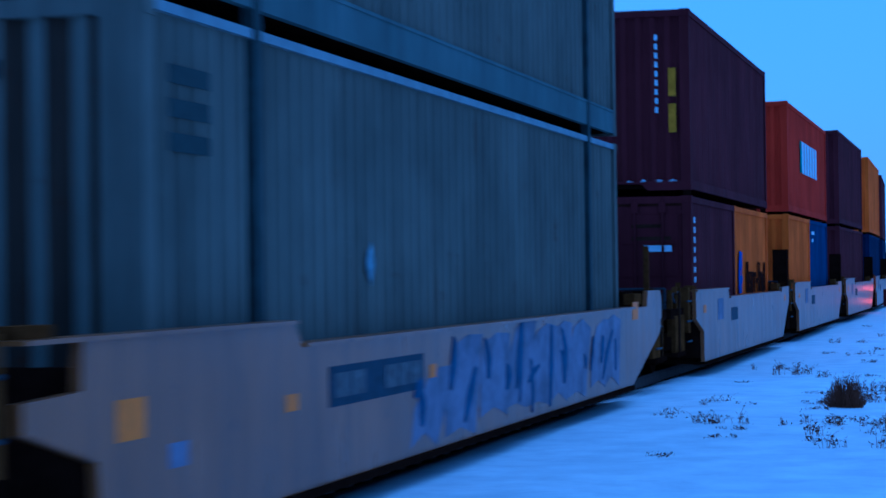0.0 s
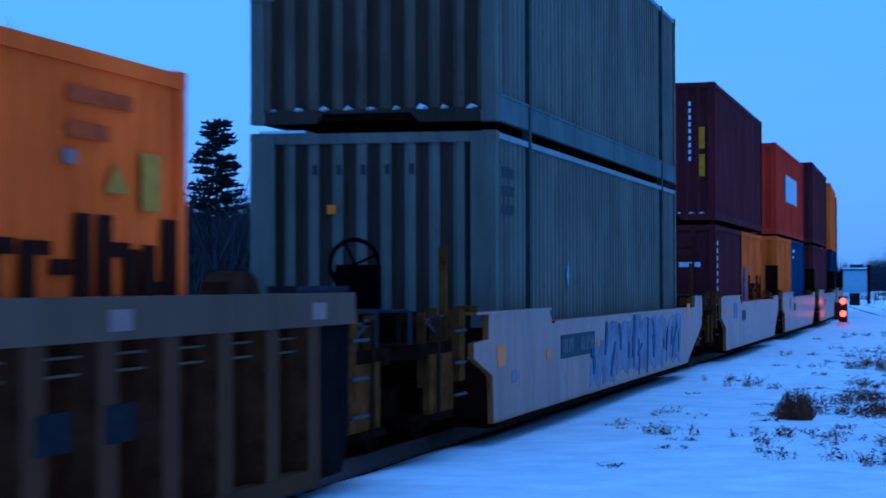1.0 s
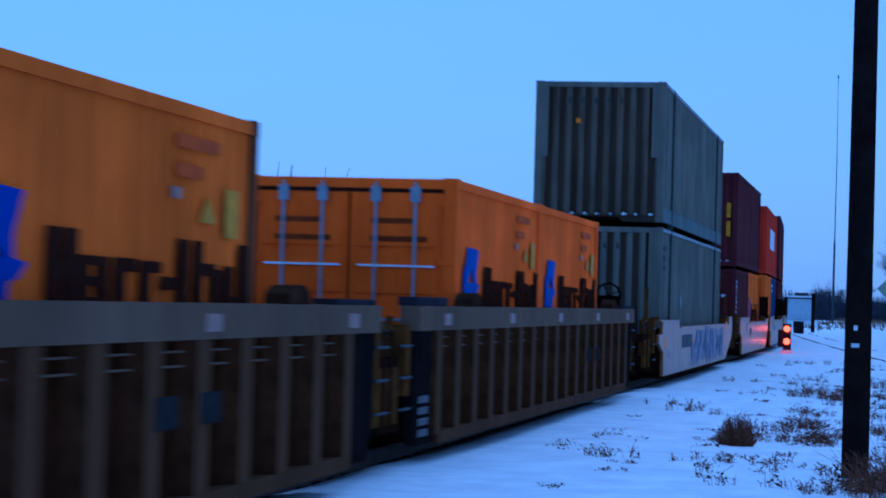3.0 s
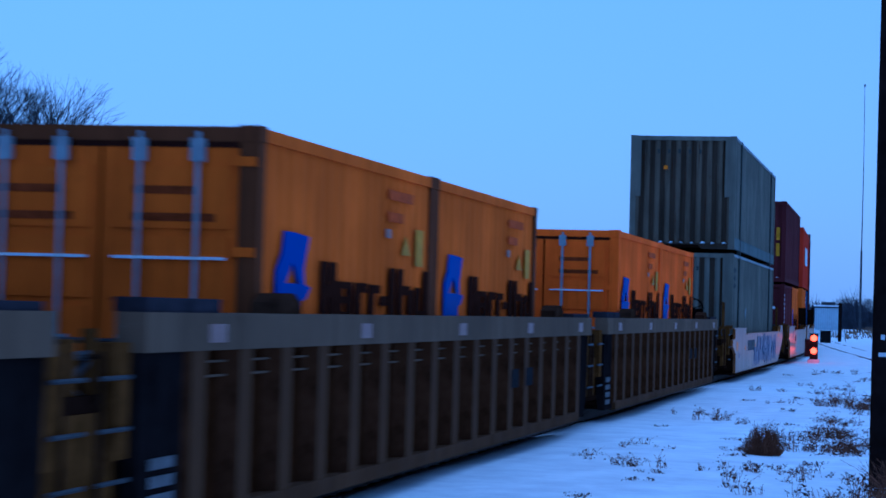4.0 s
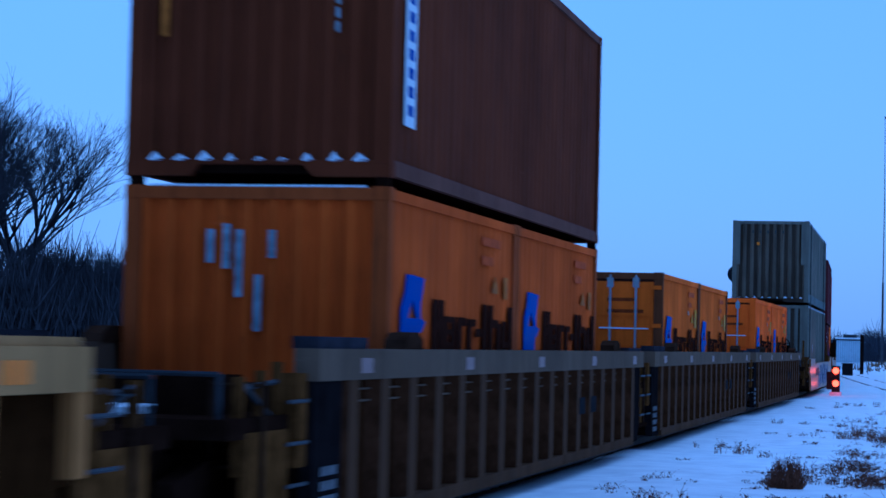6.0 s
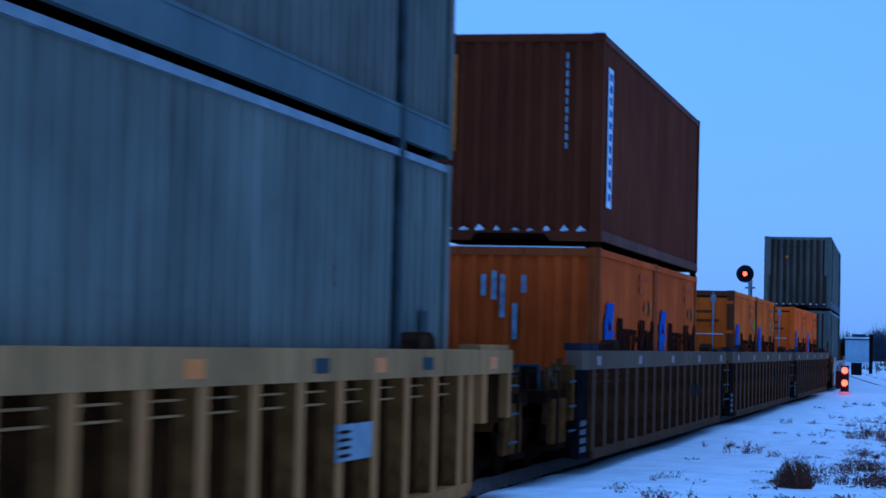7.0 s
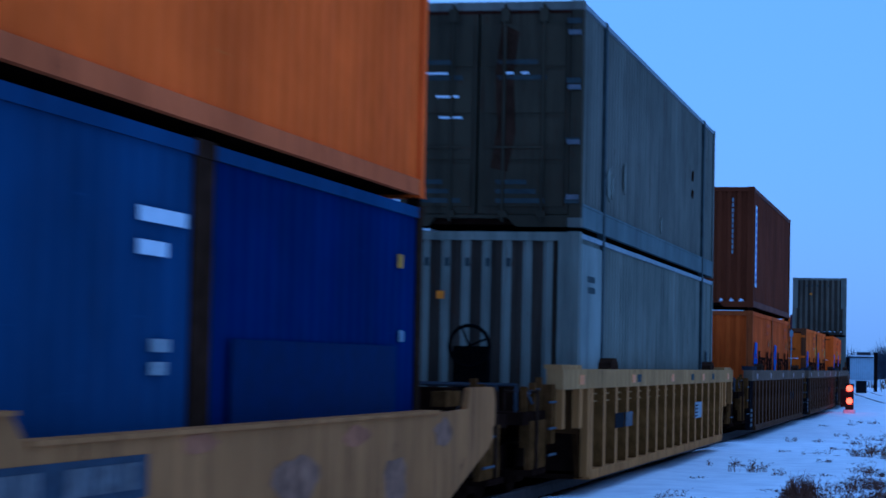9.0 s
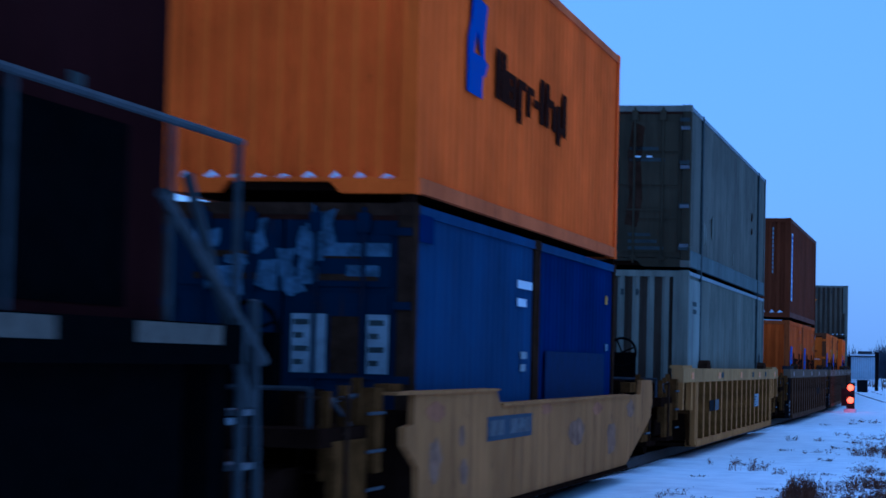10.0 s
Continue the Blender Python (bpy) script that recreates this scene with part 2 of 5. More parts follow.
def part(name, bm, material, parent=None, label=""):
    bmesh.ops.recalc_face_normals(bm, faces=bm.faces[:])
    me = bpy.data.meshes.new(name)
    bm.to_mesh(me)
    bm.free()
    me.materials.append(material)
    ob = new(name, me)
    if parent:
        ob.parent = parent
    if label:
        ob["label"] = label
    return ob


def boxes(name, material, parent, *bs, label=""):
    bm = bmesh.new()
    for b in bs:
        box(bm, *b)
    return part(name, bm, material, parent, label)


def each(name, material, parent, *bs, label=""):
    """One part for each box."""
    return [boxes(name, material, parent, b, label=label) for b in bs]


# ================= the line =================
TRACK_X, BEND_AT, BEND = -5.931, 76.7, 0.001


def on_track(s, off=0.0):
    """Place and heading (degrees) of the line s metres on."""
    u = max(0.0, s - BEND_AT)
    h = BEND * u
    if u > 0:
        x, y = TRACK_X - (1 - math.cos(h)) / BEND, BEND_AT + math.sin(h) / BEND
    else:
        x, y = TRACK_X, s
    return x + off * math.cos(h), y + off * math.sin(h), math.degrees(h)


def gone(t):
    return 11.3503 * t + 0.5 * 0.0455 * t * t


# ================= containers =================
def corrugated(bm, length, z0, z1, x, depth, pitch, sign, axis="y", half=0.0):
    """A sheet with trapezoid folds, centred on 0 along its length."""
    n = max(2, round(length / pitch))
    p = length / n
    prof = []
    for i in range(n):
        a = -length / 2 + i * p
        prof += [(a, 0), (a + p * 0.28, 0), (a + p * 0.5, 1), (a + p * 0.78, 1)]
    prof.append((length / 2, 0))
    cols = []
    for a, d in prof:
        xx = x - sign * depth * d
        co = [(xx, a, z) if axis == "y" else (a, xx, z) for z in (z0, z1)]
        cols.append([bm.verts.new(c) for c in co])
    for i, (a, b) in enumerate(zip(cols, cols[1:])):
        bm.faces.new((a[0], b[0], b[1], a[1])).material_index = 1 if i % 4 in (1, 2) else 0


def bars(name, material, parent, x, rects, label=""):
    """Marks on the near side: rects of (y0, y1, z0, z1)."""
    bm = bmesh.new()
    for y0, y1, z0, z1 in rects:
        box(bm, x - 0.003, x + 0.004, y0, y1, z0, z1)
    return part(name, bm, material, parent, label)


def end_bars(name, material, parent, y, rects, label=""):
    bm = bmesh.new()
    for x0, x1, z0, z1 in rects:
        box(bm, x0, x1, y - 0.004, y + 0.003, z0, z1)
    return part(name, bm, material, parent, label)


def container(label, paintm, length=12.192, height=2.591, width=2.438, rear="wall", snow=0.0, posts=None, trim=None, frame_paint=None, door_paint=None, foot=0.0, group="containers on the train"):
    """A freight container, its base at z 0, the rear end towards -y; foot: how far its locks reach below it; snow: height of the heaps on its rear sill."""
    trim = trim or frame_paint or paintm
    frame_paint = frame_paint or paintm
    ob = tagged(new("shipping_container"), label, "container", group)
    rnd = random.Random(len(label) + round(length * 10))
    h, w = length / 2, width / 2
    pz = 0.16 if posts is None else 0.31
    for sx in (1, -1):
        bm = bmesh.new()
        corrugated(bm, length - 0.24, pz, height - (0.078 if posts else 0.11), sx * (w - 0.022), 0.011 if posts is None else 0.05, 0.28 if length < 13 else 0.27, sx)
        part("side_wall", bm, paintm, ob)
        boxes("bottom_rail", trim, ob, (*sorted((sx * w, sx * (w - 0.06))), -h + 0.17, h - 0.17, 0.02, pz))
        if posts:
            boxes("rail_lip", trim, ob, (*sorted((sx * (w + 0.008), sx * (w - 0.02))), -h + 0.17, h - 0.17, pz - 0.03, pz))
        tz = height - (0.078 if posts else 0.11)
        boxes("top_rail", EDGE_PALE if posts else trim, ob, (*sorted((sx * w, sx * (w - 0.06))), -h + 0.17, h - 0.17, tz, height - 0.015))
    for sy in (-1, 1):
        for sx in (-1, 1):
            boxes("corner_post", door_paint if posts and door_paint and sy < 0 else frame_paint, ob, (*sorted((sx * w, sx * (w - 0.15))), *sorted((sy * h, sy * (h - 0.16))), 0.12, height - 0.12))
            for z0 in (0, height - 0.118):
                boxes("corner_casting", frame_paint, ob, (*sorted((sx * (w + 0.004), sx * (w - 0.16))), *sorted((sy * (h + 0.004), sy * (h - 0.178))), z0, z0 + 0.118))
            if foot and not posts:
                boxes("twist_lock", RUSTY, ob, (*sorted((sx * (w - 0.02), sx * (w - 0.13))), *sorted((sy * (h - 0.03), sy * (h - 0.15))), -foot, 0))
            if posts:
                boxes("lifting_post", POST, ob, (*sorted((sx * (w + 0.012), sx * (w - 0.08))), sy * posts - 0.07, sy * posts + 0.07, -foot, height))
    bm = bmesh.new()
    corrugated(bm, length - 0.1, -w + 0.05, w - 0.05, 0, 0.02, 0.4, 1)
    for v in bm.verts:
        v.co = Vector((v.co.z, v.co.y, height - 0.03 + v.co.x))
    part("roof", bm, paintm, ob)
    boxes("floor", RUSTY, ob, (-w + 0.06, w - 0.06, -h + 0.1, h - 0.1, 0.03, 0.16))
    for sy in (-1, 1):
        y0, y1 = sorted((sy * h, sy * (h - 0.1)))
        bm = bmesh.new()   # sill with a tunnel recess in its underside
        out = [(-w + 0.15, 0.0), (-0.62, 0.0), (-0.54, 0.105), (0.42, 0.105), (0.52, 0.0), (w - 0.15, 0.0), (w - 0.15, 0.15), (-w + 0.15, 0.15)]
        va, vb = ([bm.verts.new((x, y, z)) for x, z in out] for y in (y0, y1))
        bm.faces.new(va), bm.faces.new(vb[::-1])
        for i in range(8):
            bm.faces.new((va[(i + 1) % 8], va[i], vb[i], vb[(i + 1) % 8]))
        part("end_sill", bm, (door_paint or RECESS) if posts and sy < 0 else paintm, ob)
        boxes("end_header", frame_paint, ob, (-w + 0.15, w - 0.15, y0, y1, height - 0.12, height - 0.01))
    bm = bmesh.new()
    corrugated(bm, width - 0.3, 0.15, height - 0.12, h - 0.03, 0.04, 0.28, 1, "x")
    part("front_wall", bm, paintm, ob)
    if rear == "wall":
        bm = bmesh.new()
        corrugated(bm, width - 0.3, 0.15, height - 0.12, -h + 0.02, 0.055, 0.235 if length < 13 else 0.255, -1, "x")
        # long containers: slot 1 gives the folds the grimy colour with painted shade
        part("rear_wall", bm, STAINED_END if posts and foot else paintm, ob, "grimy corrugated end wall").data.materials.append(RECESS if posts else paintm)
        if snow:
            n = 9
            for i in range(n):
                if i in (3, 6) and snow < 0.05:
                    continue
                x = -w + 0.27 + i * (width - 0.54) / (n - 1) + rnd.uniform(-0.02, 0.02)
                r = rnd.uniform(0.05, 0.095)
                tall = snow * rnd.uniform(0.3, 1.0)
                bm = bmesh.new()
                base = [bm.verts.new((x + dx * r, y, 0.149 + dz)) for dx, y, dz in ((-1, -h + 0.06, -0.004), (-0.8, -h - 0.006, -0.012), (0, -h - 0.014, -0.014), (0.8, -h - 0.006, -0.012), (1, -h + 0.06, -0.004))]
                top = [bm.verts.new((x + dx * r, -h + 0.045, 0.15 + tall * k)) for dx, k in ((-0.75, 0.25), (-0.12 + rnd.uniform(-0.3, 0.2), 1.0), (0.2, rnd.uniform(0.4, 0.8)), (0.65, 0.25))]
                bm.faces.new((base[0], base[1], top[0])), bm.faces.new((base[1], base[2], top[1], top[0])), bm.faces.new((base[2], top[2], top[1]))
                bm.faces.new((base[2], base[3], top[3], top[2])), bm.faces.new((base[3], base[4], top[3]))
                part("snow_heap", bm, SNOW, ob, "small heap of snow on the end sill")
        if posts:
            for sx in (-1, 1):
                boxes("end_stiffener", paintm, ob, (*sorted((sx * w, sx * (w - 0.27))), -h - 0.02, -h + 0.03, 1.33 if foot else 0.1, height - 0.02))
            end_bars("sticker", AMBER_MARK, ob, -h - 0.02, [(-0.49, -0.39, 2.02, 2.12)], "small orange sticker")
            p = (width - 0.3) / max(2, round((width - 0.3) / 0.255))
            for i in (2, 3, 4, 5, 6):
                end_bars("marking_bar", FADED_GREY, ob, -h + 0.018, [(-width / 2 + 0.155 + i * p, -width / 2 + 0.21 + i * p, 2.44, 2.55)])
    else:
        boxes("door_gasket", LOGO_DARK, ob, (-w + 0.16, w - 0.16, -h + 0.012, -h + 0.05, height - 0.165, height - 0.12))
        for sx in (-1, 1):
            x0, x1 = sorted((sx * 0.015, sx * (w - 0.16)))
            d = boxes("door", door_paint or paintm, ob, (x0, x1, -h + 0.02, -h + 0.06, 0.16, height - 0.16))
            for k in range(4):
                z = 0.26 + k * (height - 0.5) / 4
                boxes("door_panel", door_paint or paintm, d, (x0 + 0.08, x1 - 0.06, -h + 0.002, -h + 0.022, z, z + (height - 0.5) / 4 - 0.06))
            for k in (0.28, 0.72):
                x = sx * (0.02 + k * (w - 0.2))
                bm = bmesh.new()
                rod(bm, (x, -h - 0.012, 0.06), (x, -h - 0.012, height - 0.05), 0.02)
                r = part("locking_bar", bm, door_paint or (paintm if paintm is MAROON else GALV), d, "locking bar")
                each("bar_keeper", door_paint or (paintm if paintm is MAROON else GALV), r, (x - 0.055, x + 0.055, -h - 0.035, -h + 0.01, height - 0.27, height - 0.1), (x - 0.06, x + 0.06, -h - 0.03, -h + 0.01, 0.12, 0.2))
            boxes("door_handle", door_paint or (paintm if paintm is MAROON else GALV), d, (x0 + 0.14, x1 - 0.2, -h - 0.03, -h - 0.012, 1.0, 1.03))
            for k in range(4):
                z = 0.3 + k * (height - 0.6) / 3
                boxes("hinge", POST if posts else door_paint or paintm, d, (*sorted((sx * (w - 0.2), sx * (w - 0.02))), -h - 0.014, -h + 0.02, z, z + 0.07))
            for k in range(5):
                end_bars("marking_bar", FADED_GREY if posts else GRIME if paintm is BLUE or paintm is MAROON else RUST_PRINT, d, -h + 0.001, [(sx * 0.55 - 0.3, sx * 0.55 + 0.34 - 0.12 * (k % 3), 0.3 + (0, 0.12, 0.24, 1.58, 1.78)[k], 0.36 + (0, 0.12, 0.24, 1.58, 1.78)[k])])
            if snow:
                boxes("snow_on_door", SNOW, d, (x0 + 0.1, x1 - 0.08, -h - 0.03, -h + 0.01, 1.60, 1.622), label="line of snow on a door rib")
    return ob


def ship_logo(ob, x, y, z, ew, eh, y1, lw, lh, up=0.0):
    """A slanted blue block and a row of dark strokes: a mark as plain shapes."""
    bm = bmesh.new()
    for out in ([(0, 0), (0.45, 0), (0.45, 0.42), (0.28, 0.42), (0.45, 0.66), (0.45, 1.0), (0.2, 1.0), (0.15, 0.75), (0, 0.55)],
                [(0.45, 0), (0.72, 0), (0.74, 0.22), (0.86, 0.25), (1.0, 0.38), (0.80, 0.42), (0.78, 0.6), (0.92, 0.97), (0.45, 1.0), (0.45, 0.66), (0.62, 0.42), (0.45, 0.42)]):
        prism(bm, [(y + u * ew, z + v * eh) for u, v in out], x - 0.003, x + 0.005)
    bmesh.ops.remove_doubles(bm, verts=bm.verts[:], dist=0.0005)
    part("blue_emblem", bm, LOGO_BLUE, ob, "plain slanted blue emblem")
    q = lw / 8.3
    strokes = [(0, 0.3, 0, 1.0), (0.3, 0.58, 0.4, 0.6), (0.58, 0.88, 0, 1.0), (1.0, 1.3, 0, 0.68), (1.3, 1.75, 0, 0.16), (1.3, 1.75, 0.3, 0.42), (1.3, 1.75, 0.56, 0.68), (1.75, 2.0, 0, 0.68),
               (2.35, 2.65, -0.25, 0.68), (2.65, 3.1, 0.5, 0.68), (3.4, 3.65, 0, 0.66), (3.65, 4.1, 0.5, 0.66), (4.25, 4.7, 0.28, 0.46), (5.0, 5.3, 0, 1.0),
               (5.7, 5.98, 0, 1.0), (5.98, 6.6, 0.5, 0.68), (6.6, 6.9, 0, 0.6), (7.2, 7.5, -0.25, 0.66), (7.5, 7.9, 0.05, 0.2), (7.95, 8.3, 0, 1.0)]
    for a, b2, lo, hi in strokes:
        bars("dark_stroke", LOGO_DARK, ob, x, [(y1 + (a - 0.07) * q, y1 + (b2 + 0.1) * q, z + up + lo * lh, z + up + hi * lh)])


def small_marks(ob, x, y, z, material=None, rows=2, w=0.5):
    for i in range(rows):
        bars("marking_bar", material or LOGO_DARK, ob, x, [(y, y + w * (1 - 0.4 * i), z - i * 0.2, z - i * 0.2 + 0.09)])


# ================= well cars =================
def bogie(y, parent):
    b = new("bogie")
    b.parent = parent
    b.location = (0, y, 0)
    for sx in (-1, 1):
        x0, x1 = sorted((sx * 0.92, sx * 1.06))
        bm = bmesh.new()
        prism(bm, [(-1.15, 0.36), (-1.15, 0.58), (-0.5, 0.70), (0.5, 0.70), (1.15, 0.58), (1.15, 0.36), (0.75, 0.36), (0.4, 0.18), (-0.4, 0.18), (-0.75, 0.36)], x0, x1)
        part("side_frame", bm, RUSTY, b, "grimy cast side frame")
    boxes("bolster", RUSTY, b, (-0.92, 0.92, -0.2, 0.2, 0.40, 0.72))
    for yy in (-0.89, 0.89):
        bm = bmesh.new()
        rod(bm, (-0.9, 0, 0), (0.9, 0, 0), 0.075, 8)
        for sx in (-1, 1):
            rod(bm, (sx * 0.70, 0, 0), (sx * 0.82, 0, 0), 0.42, 24)
            rod(bm, (sx * 0.66, 0, 0), (sx * 0.70, 0, 0), 0.445, 24)
            for k in range(5):
                a = k * math.tau / 5
                rod(bm, (sx * 0.815, 0.24 * math.cos(a), 0.24 * math.sin(a)), (sx * 0.83, 0.24 * math.cos(a), 0.24 * math.sin(a)), 0.045, 6)
        w = part("wheelset", bm, RUSTY, b, "worn steel wheelset")
        w.location = (0, yy, 0.43)
    return b


def end_gear(ob, y, sy, body, wheel, tall=1.38):
    """What stands on a car's end: platform, posts, grab irons, ladder, hoses and, at one end, a hand brake."""
    boxes("end_platform", RUSTY, ob, (-1.35, 1.35, min(y, y + sy * 1.7), max(y, y + sy * 1.7), 0.86, 1.0))
    boxes("snow_on_platform", SNOW, ob, (-0.9, 0.5, min(y + sy * 0.3, y + sy * 1.2), max(y + sy * 0.3, y + sy * 1.2), 1.0, 1.05), label="thin crusted snow on the platform")
    boxes("draft_sill", RUSTY, ob, (-0.3, 0.3, min(y, y + sy * 2.0), max(y, y + sy * 2.0), 0.55, 0.9))
    boxes("corner_bracket", OCHRE, ob, (1.3, 1.42, min(y + sy * 0.05, y + sy * 0.3), max(y + sy * 0.05, y + sy * 0.3), 0.62, 1.3))
    for k, hgt in ((0.35, tall), (0.75, 1.32), (1.25, 1.28)):
        boxes("upright_post", OCHRE, ob, (1.24, 1.31, y + sy * k - 0.035, y + sy * k + 0.035, 0.6, hgt))
    bm = bmesh.new()
    for x in (1.0, 1.38):
        rod(bm, (x, y + sy * 1.0, 0.3), (x, y + sy * 1.0, 1.25), 0.018, 6)
    for z in (0.35, 0.65, 0.95, 1.22):
        rod(bm, (1.0, y + sy * 1.0, z), (1.38, y + sy * 1.0, z), 0.016, 6)
    part("ladder", bm, GRIME, ob, "narrow grimy steel ladder")
    for z in (0.5, 0.8, 1.1):
        bm = bmesh.new()
        rod(bm, (1.44, y + sy * 0.1, z), (1.44, y + sy * 0.6, z), 0.015, 6)
        part("grab_iron", bm, DULL_STEEL, ob)
    for x, z0, z1 in ((0.55, 0.5, 0.2), (-0.5, 0.55, 0.22)):
        bm = bmesh.new()
        pts = [Vector((x, y + sy * (0.9 + 0.22 * k), z0 + (z1 - z0) * math.sin(k * 0.62))) for k in range(6)]
        for p, q in zip(pts, pts[1:]):
            rod(bm, p, q, 0.028, 6)
        part("air_hose", bm, BLACK, ob, "black rubber air hose")
    boxes("coupler_shank", RUSTY, ob, (-0.12, 0.12, min(y + sy * 1.95, y + sy * 2.5), max(y + sy * 1.95, y + sy * 2.5), 0.68, 0.86))
    bm = bmesh.new()
    rod(bm, (0.02, y + sy * 2.55, 0.6), (0.02, y + sy * 2.55, 0.92), 0.16, 10)
    part("coupler_knuckle", bm, RUSTY, ob)
    for a, b2 in (((1.28, y + sy * 0.35, 1.24), (1.28, y + sy * 1.25, 1.2)), ((1.28, y + sy * 0.4, 0.95), (1.28, y + sy * 1.2, 1.24)), ((-0.2, y + sy * 1.6, 1.3), (1.25, y + sy * 1.6, 1.3)), ((1.25, y + sy * 1.6, 0.95), (1.25, y + sy * 1.6, 1.3))):
        bm = bmesh.new()
        rod(bm, a, b2, 0.02, 6)
        part("safety_rail", bm, DULL_STEEL, ob, "thin worn steel safety rail")
    boxes("brake_cylinder", RUSTY, ob, (0.55, 1.0, min(y + sy * 0.3, y + sy * 0.9), max(y + sy * 0.3, y + sy * 0.9), 1.0, 1.28))
    boxes("cross_beam", OCHRE, ob, (-1.3, 1.36, min(y + sy * 0.05, y + sy * 0.2), max(y + sy * 0.05, y + sy * 0.2), 0.62, 0.86))
    boxes("step_bracket", RUSTY, ob, (1.1, 1.40, min(y + sy * 0.5, y + sy * 1.35), max(y + sy * 0.5, y + sy * 1.35), 0.3, 0.36))
    boxes("side_plate_end", OCHRE, ob, (1.30, 1.36, min(y + sy * 0.3, y + sy * 1.3), max(y + sy * 0.3, y + sy * 1.3), 0.36, 0.9))
    if wheel:
        bm = bmesh.new()
        n = 18
        c = Vector((0.62, y + sy * 1.15, 1.72))
        rim = []
        for k in range(n):
            a = k * math.tau / n
            rim.append([bm.verts.new(c + Vector(((0.23 + 0.022 * math.cos(q)) * math.cos(a), 0.022 * math.sin(q), (0.23 + 0.022 * math.cos(q)) * math.sin(a)))) for q in (0, math.tau / 5, math.tau * 2 / 5, math.tau * 3 / 5, math.tau * 4 / 5)])
        for k in range(n):
            u, v = rim[k], rim[(k + 1) % n]
            for j in range(5):
                bm.faces.new((u[j], u[(j + 1) % 5], v[(j + 1) % 5], v[j]))
        for k in range(4):
            a = k * math.tau / 4 + 0.4
            rod(bm, c, c + 0.23 * Vector((math.cos(a), 0, math.sin(a))), 0.014, 6)
        hb = part("brake_wheel", bm, BLACK, ob, "black hand brake wheel")
        boxes("brake_housing", BLACK, ob, (0.42, 0.82, y + sy * 1.0 - 0.08, y + sy * 1.0 + 0.08, 0.98, 1.72))


def smooth_car(label, paintm, half, pitch_r, pitch_f, wheel=False, chamfer=2.0, tall=1.38, nose=0.0, tail=0.0, group="smooth-sided well cars"):
    """A well car with flat plate sides; half: of its side's length along the top."""
    ob = tagged(new("well_car"), label, "rail car", group)
    for sx in (-1, 1):
        x0, x1 = sorted((sx * 1.5, sx * 1.44))
        bm = bmesh.new()
        fr = half + nose
        front = [(fr - 0.3, 0.7), (fr - 0.1, 0.78), (fr - 0.1, 0.9), (fr, 0.93), (fr, 1.2), (fr - 0.12, 1.3), (fr - 1.2, 1.3), (fr - 1.3, 1.10)] if nose else [(half - 0.35, 0.72), (half, 0.85), (half, 1.2), (half - 1.5, 1.18), (half - 1.6, 1.085)]
        rear = [(-half + 0.72, 1.24), (-half + 0.70, 0.99), (-half + tail, 0.97)] if nose else [(-half, 1.25)]
        prism(bm, rear + [(-half + tail, 0.82), (-half + 0.9, 0.62), (-half + 0.95, 0.14), (half - chamfer - 0.3, 0.14)] + front + [(half - 2.2, 1.085), (-half + 4.4, 1.085), (-half + 4.2, 1.24)], x0, x1)
        side = part("side_plate", bm, paintm, ob)
        x0, x1 = sorted((sx * 1.53, sx * 1.36))
        boxes("top_flange", paintm, ob, (x0, x1, -half + 4.4, half - 2.2, 1.085, 1.112))
        boxes("end_flange", paintm, ob, (x0, x1, -half, -half + 4.2, 1.24, 1.265))
        boxes("bottom_flange", RUSTY, ob, (*sorted((sx * 1.53, sx * 1.3)), -half + 1.0, half - chamfer - 0.35, 0.09, 0.14))
    boxes("well_floor", RUSTY, ob, (-1.3, 1.3, -half + 1.0, half - 1.5, 0.10, 0.16))
    each("bulkhead", RUSTY, ob, (-1.43, 1.43, -half + 0.9, -half + 1.0, 0.2, 1.1), (-1.43, 1.43, half - 1.4, half - 1.3, 0.2, 1.1))
    for y, sy, wh in ((-half, -1, wheel), (half, 1, False)):
        end_gear(ob, y, sy, paintm, wh, tall)
    bogie(-pitch_r, ob)
    if pitch_f:
        bogie(pitch_f, ob)
    for sx in (1,):
        each("stacking_guide", OCHRE, ob, (1.3, 1.438, half + nose - 1.95, half + nose - 1.35, 1.13, 1.27), (1.3, 1.438, -half + 0.1, -half + 0.5, 1.265, 1.33))
    return ob


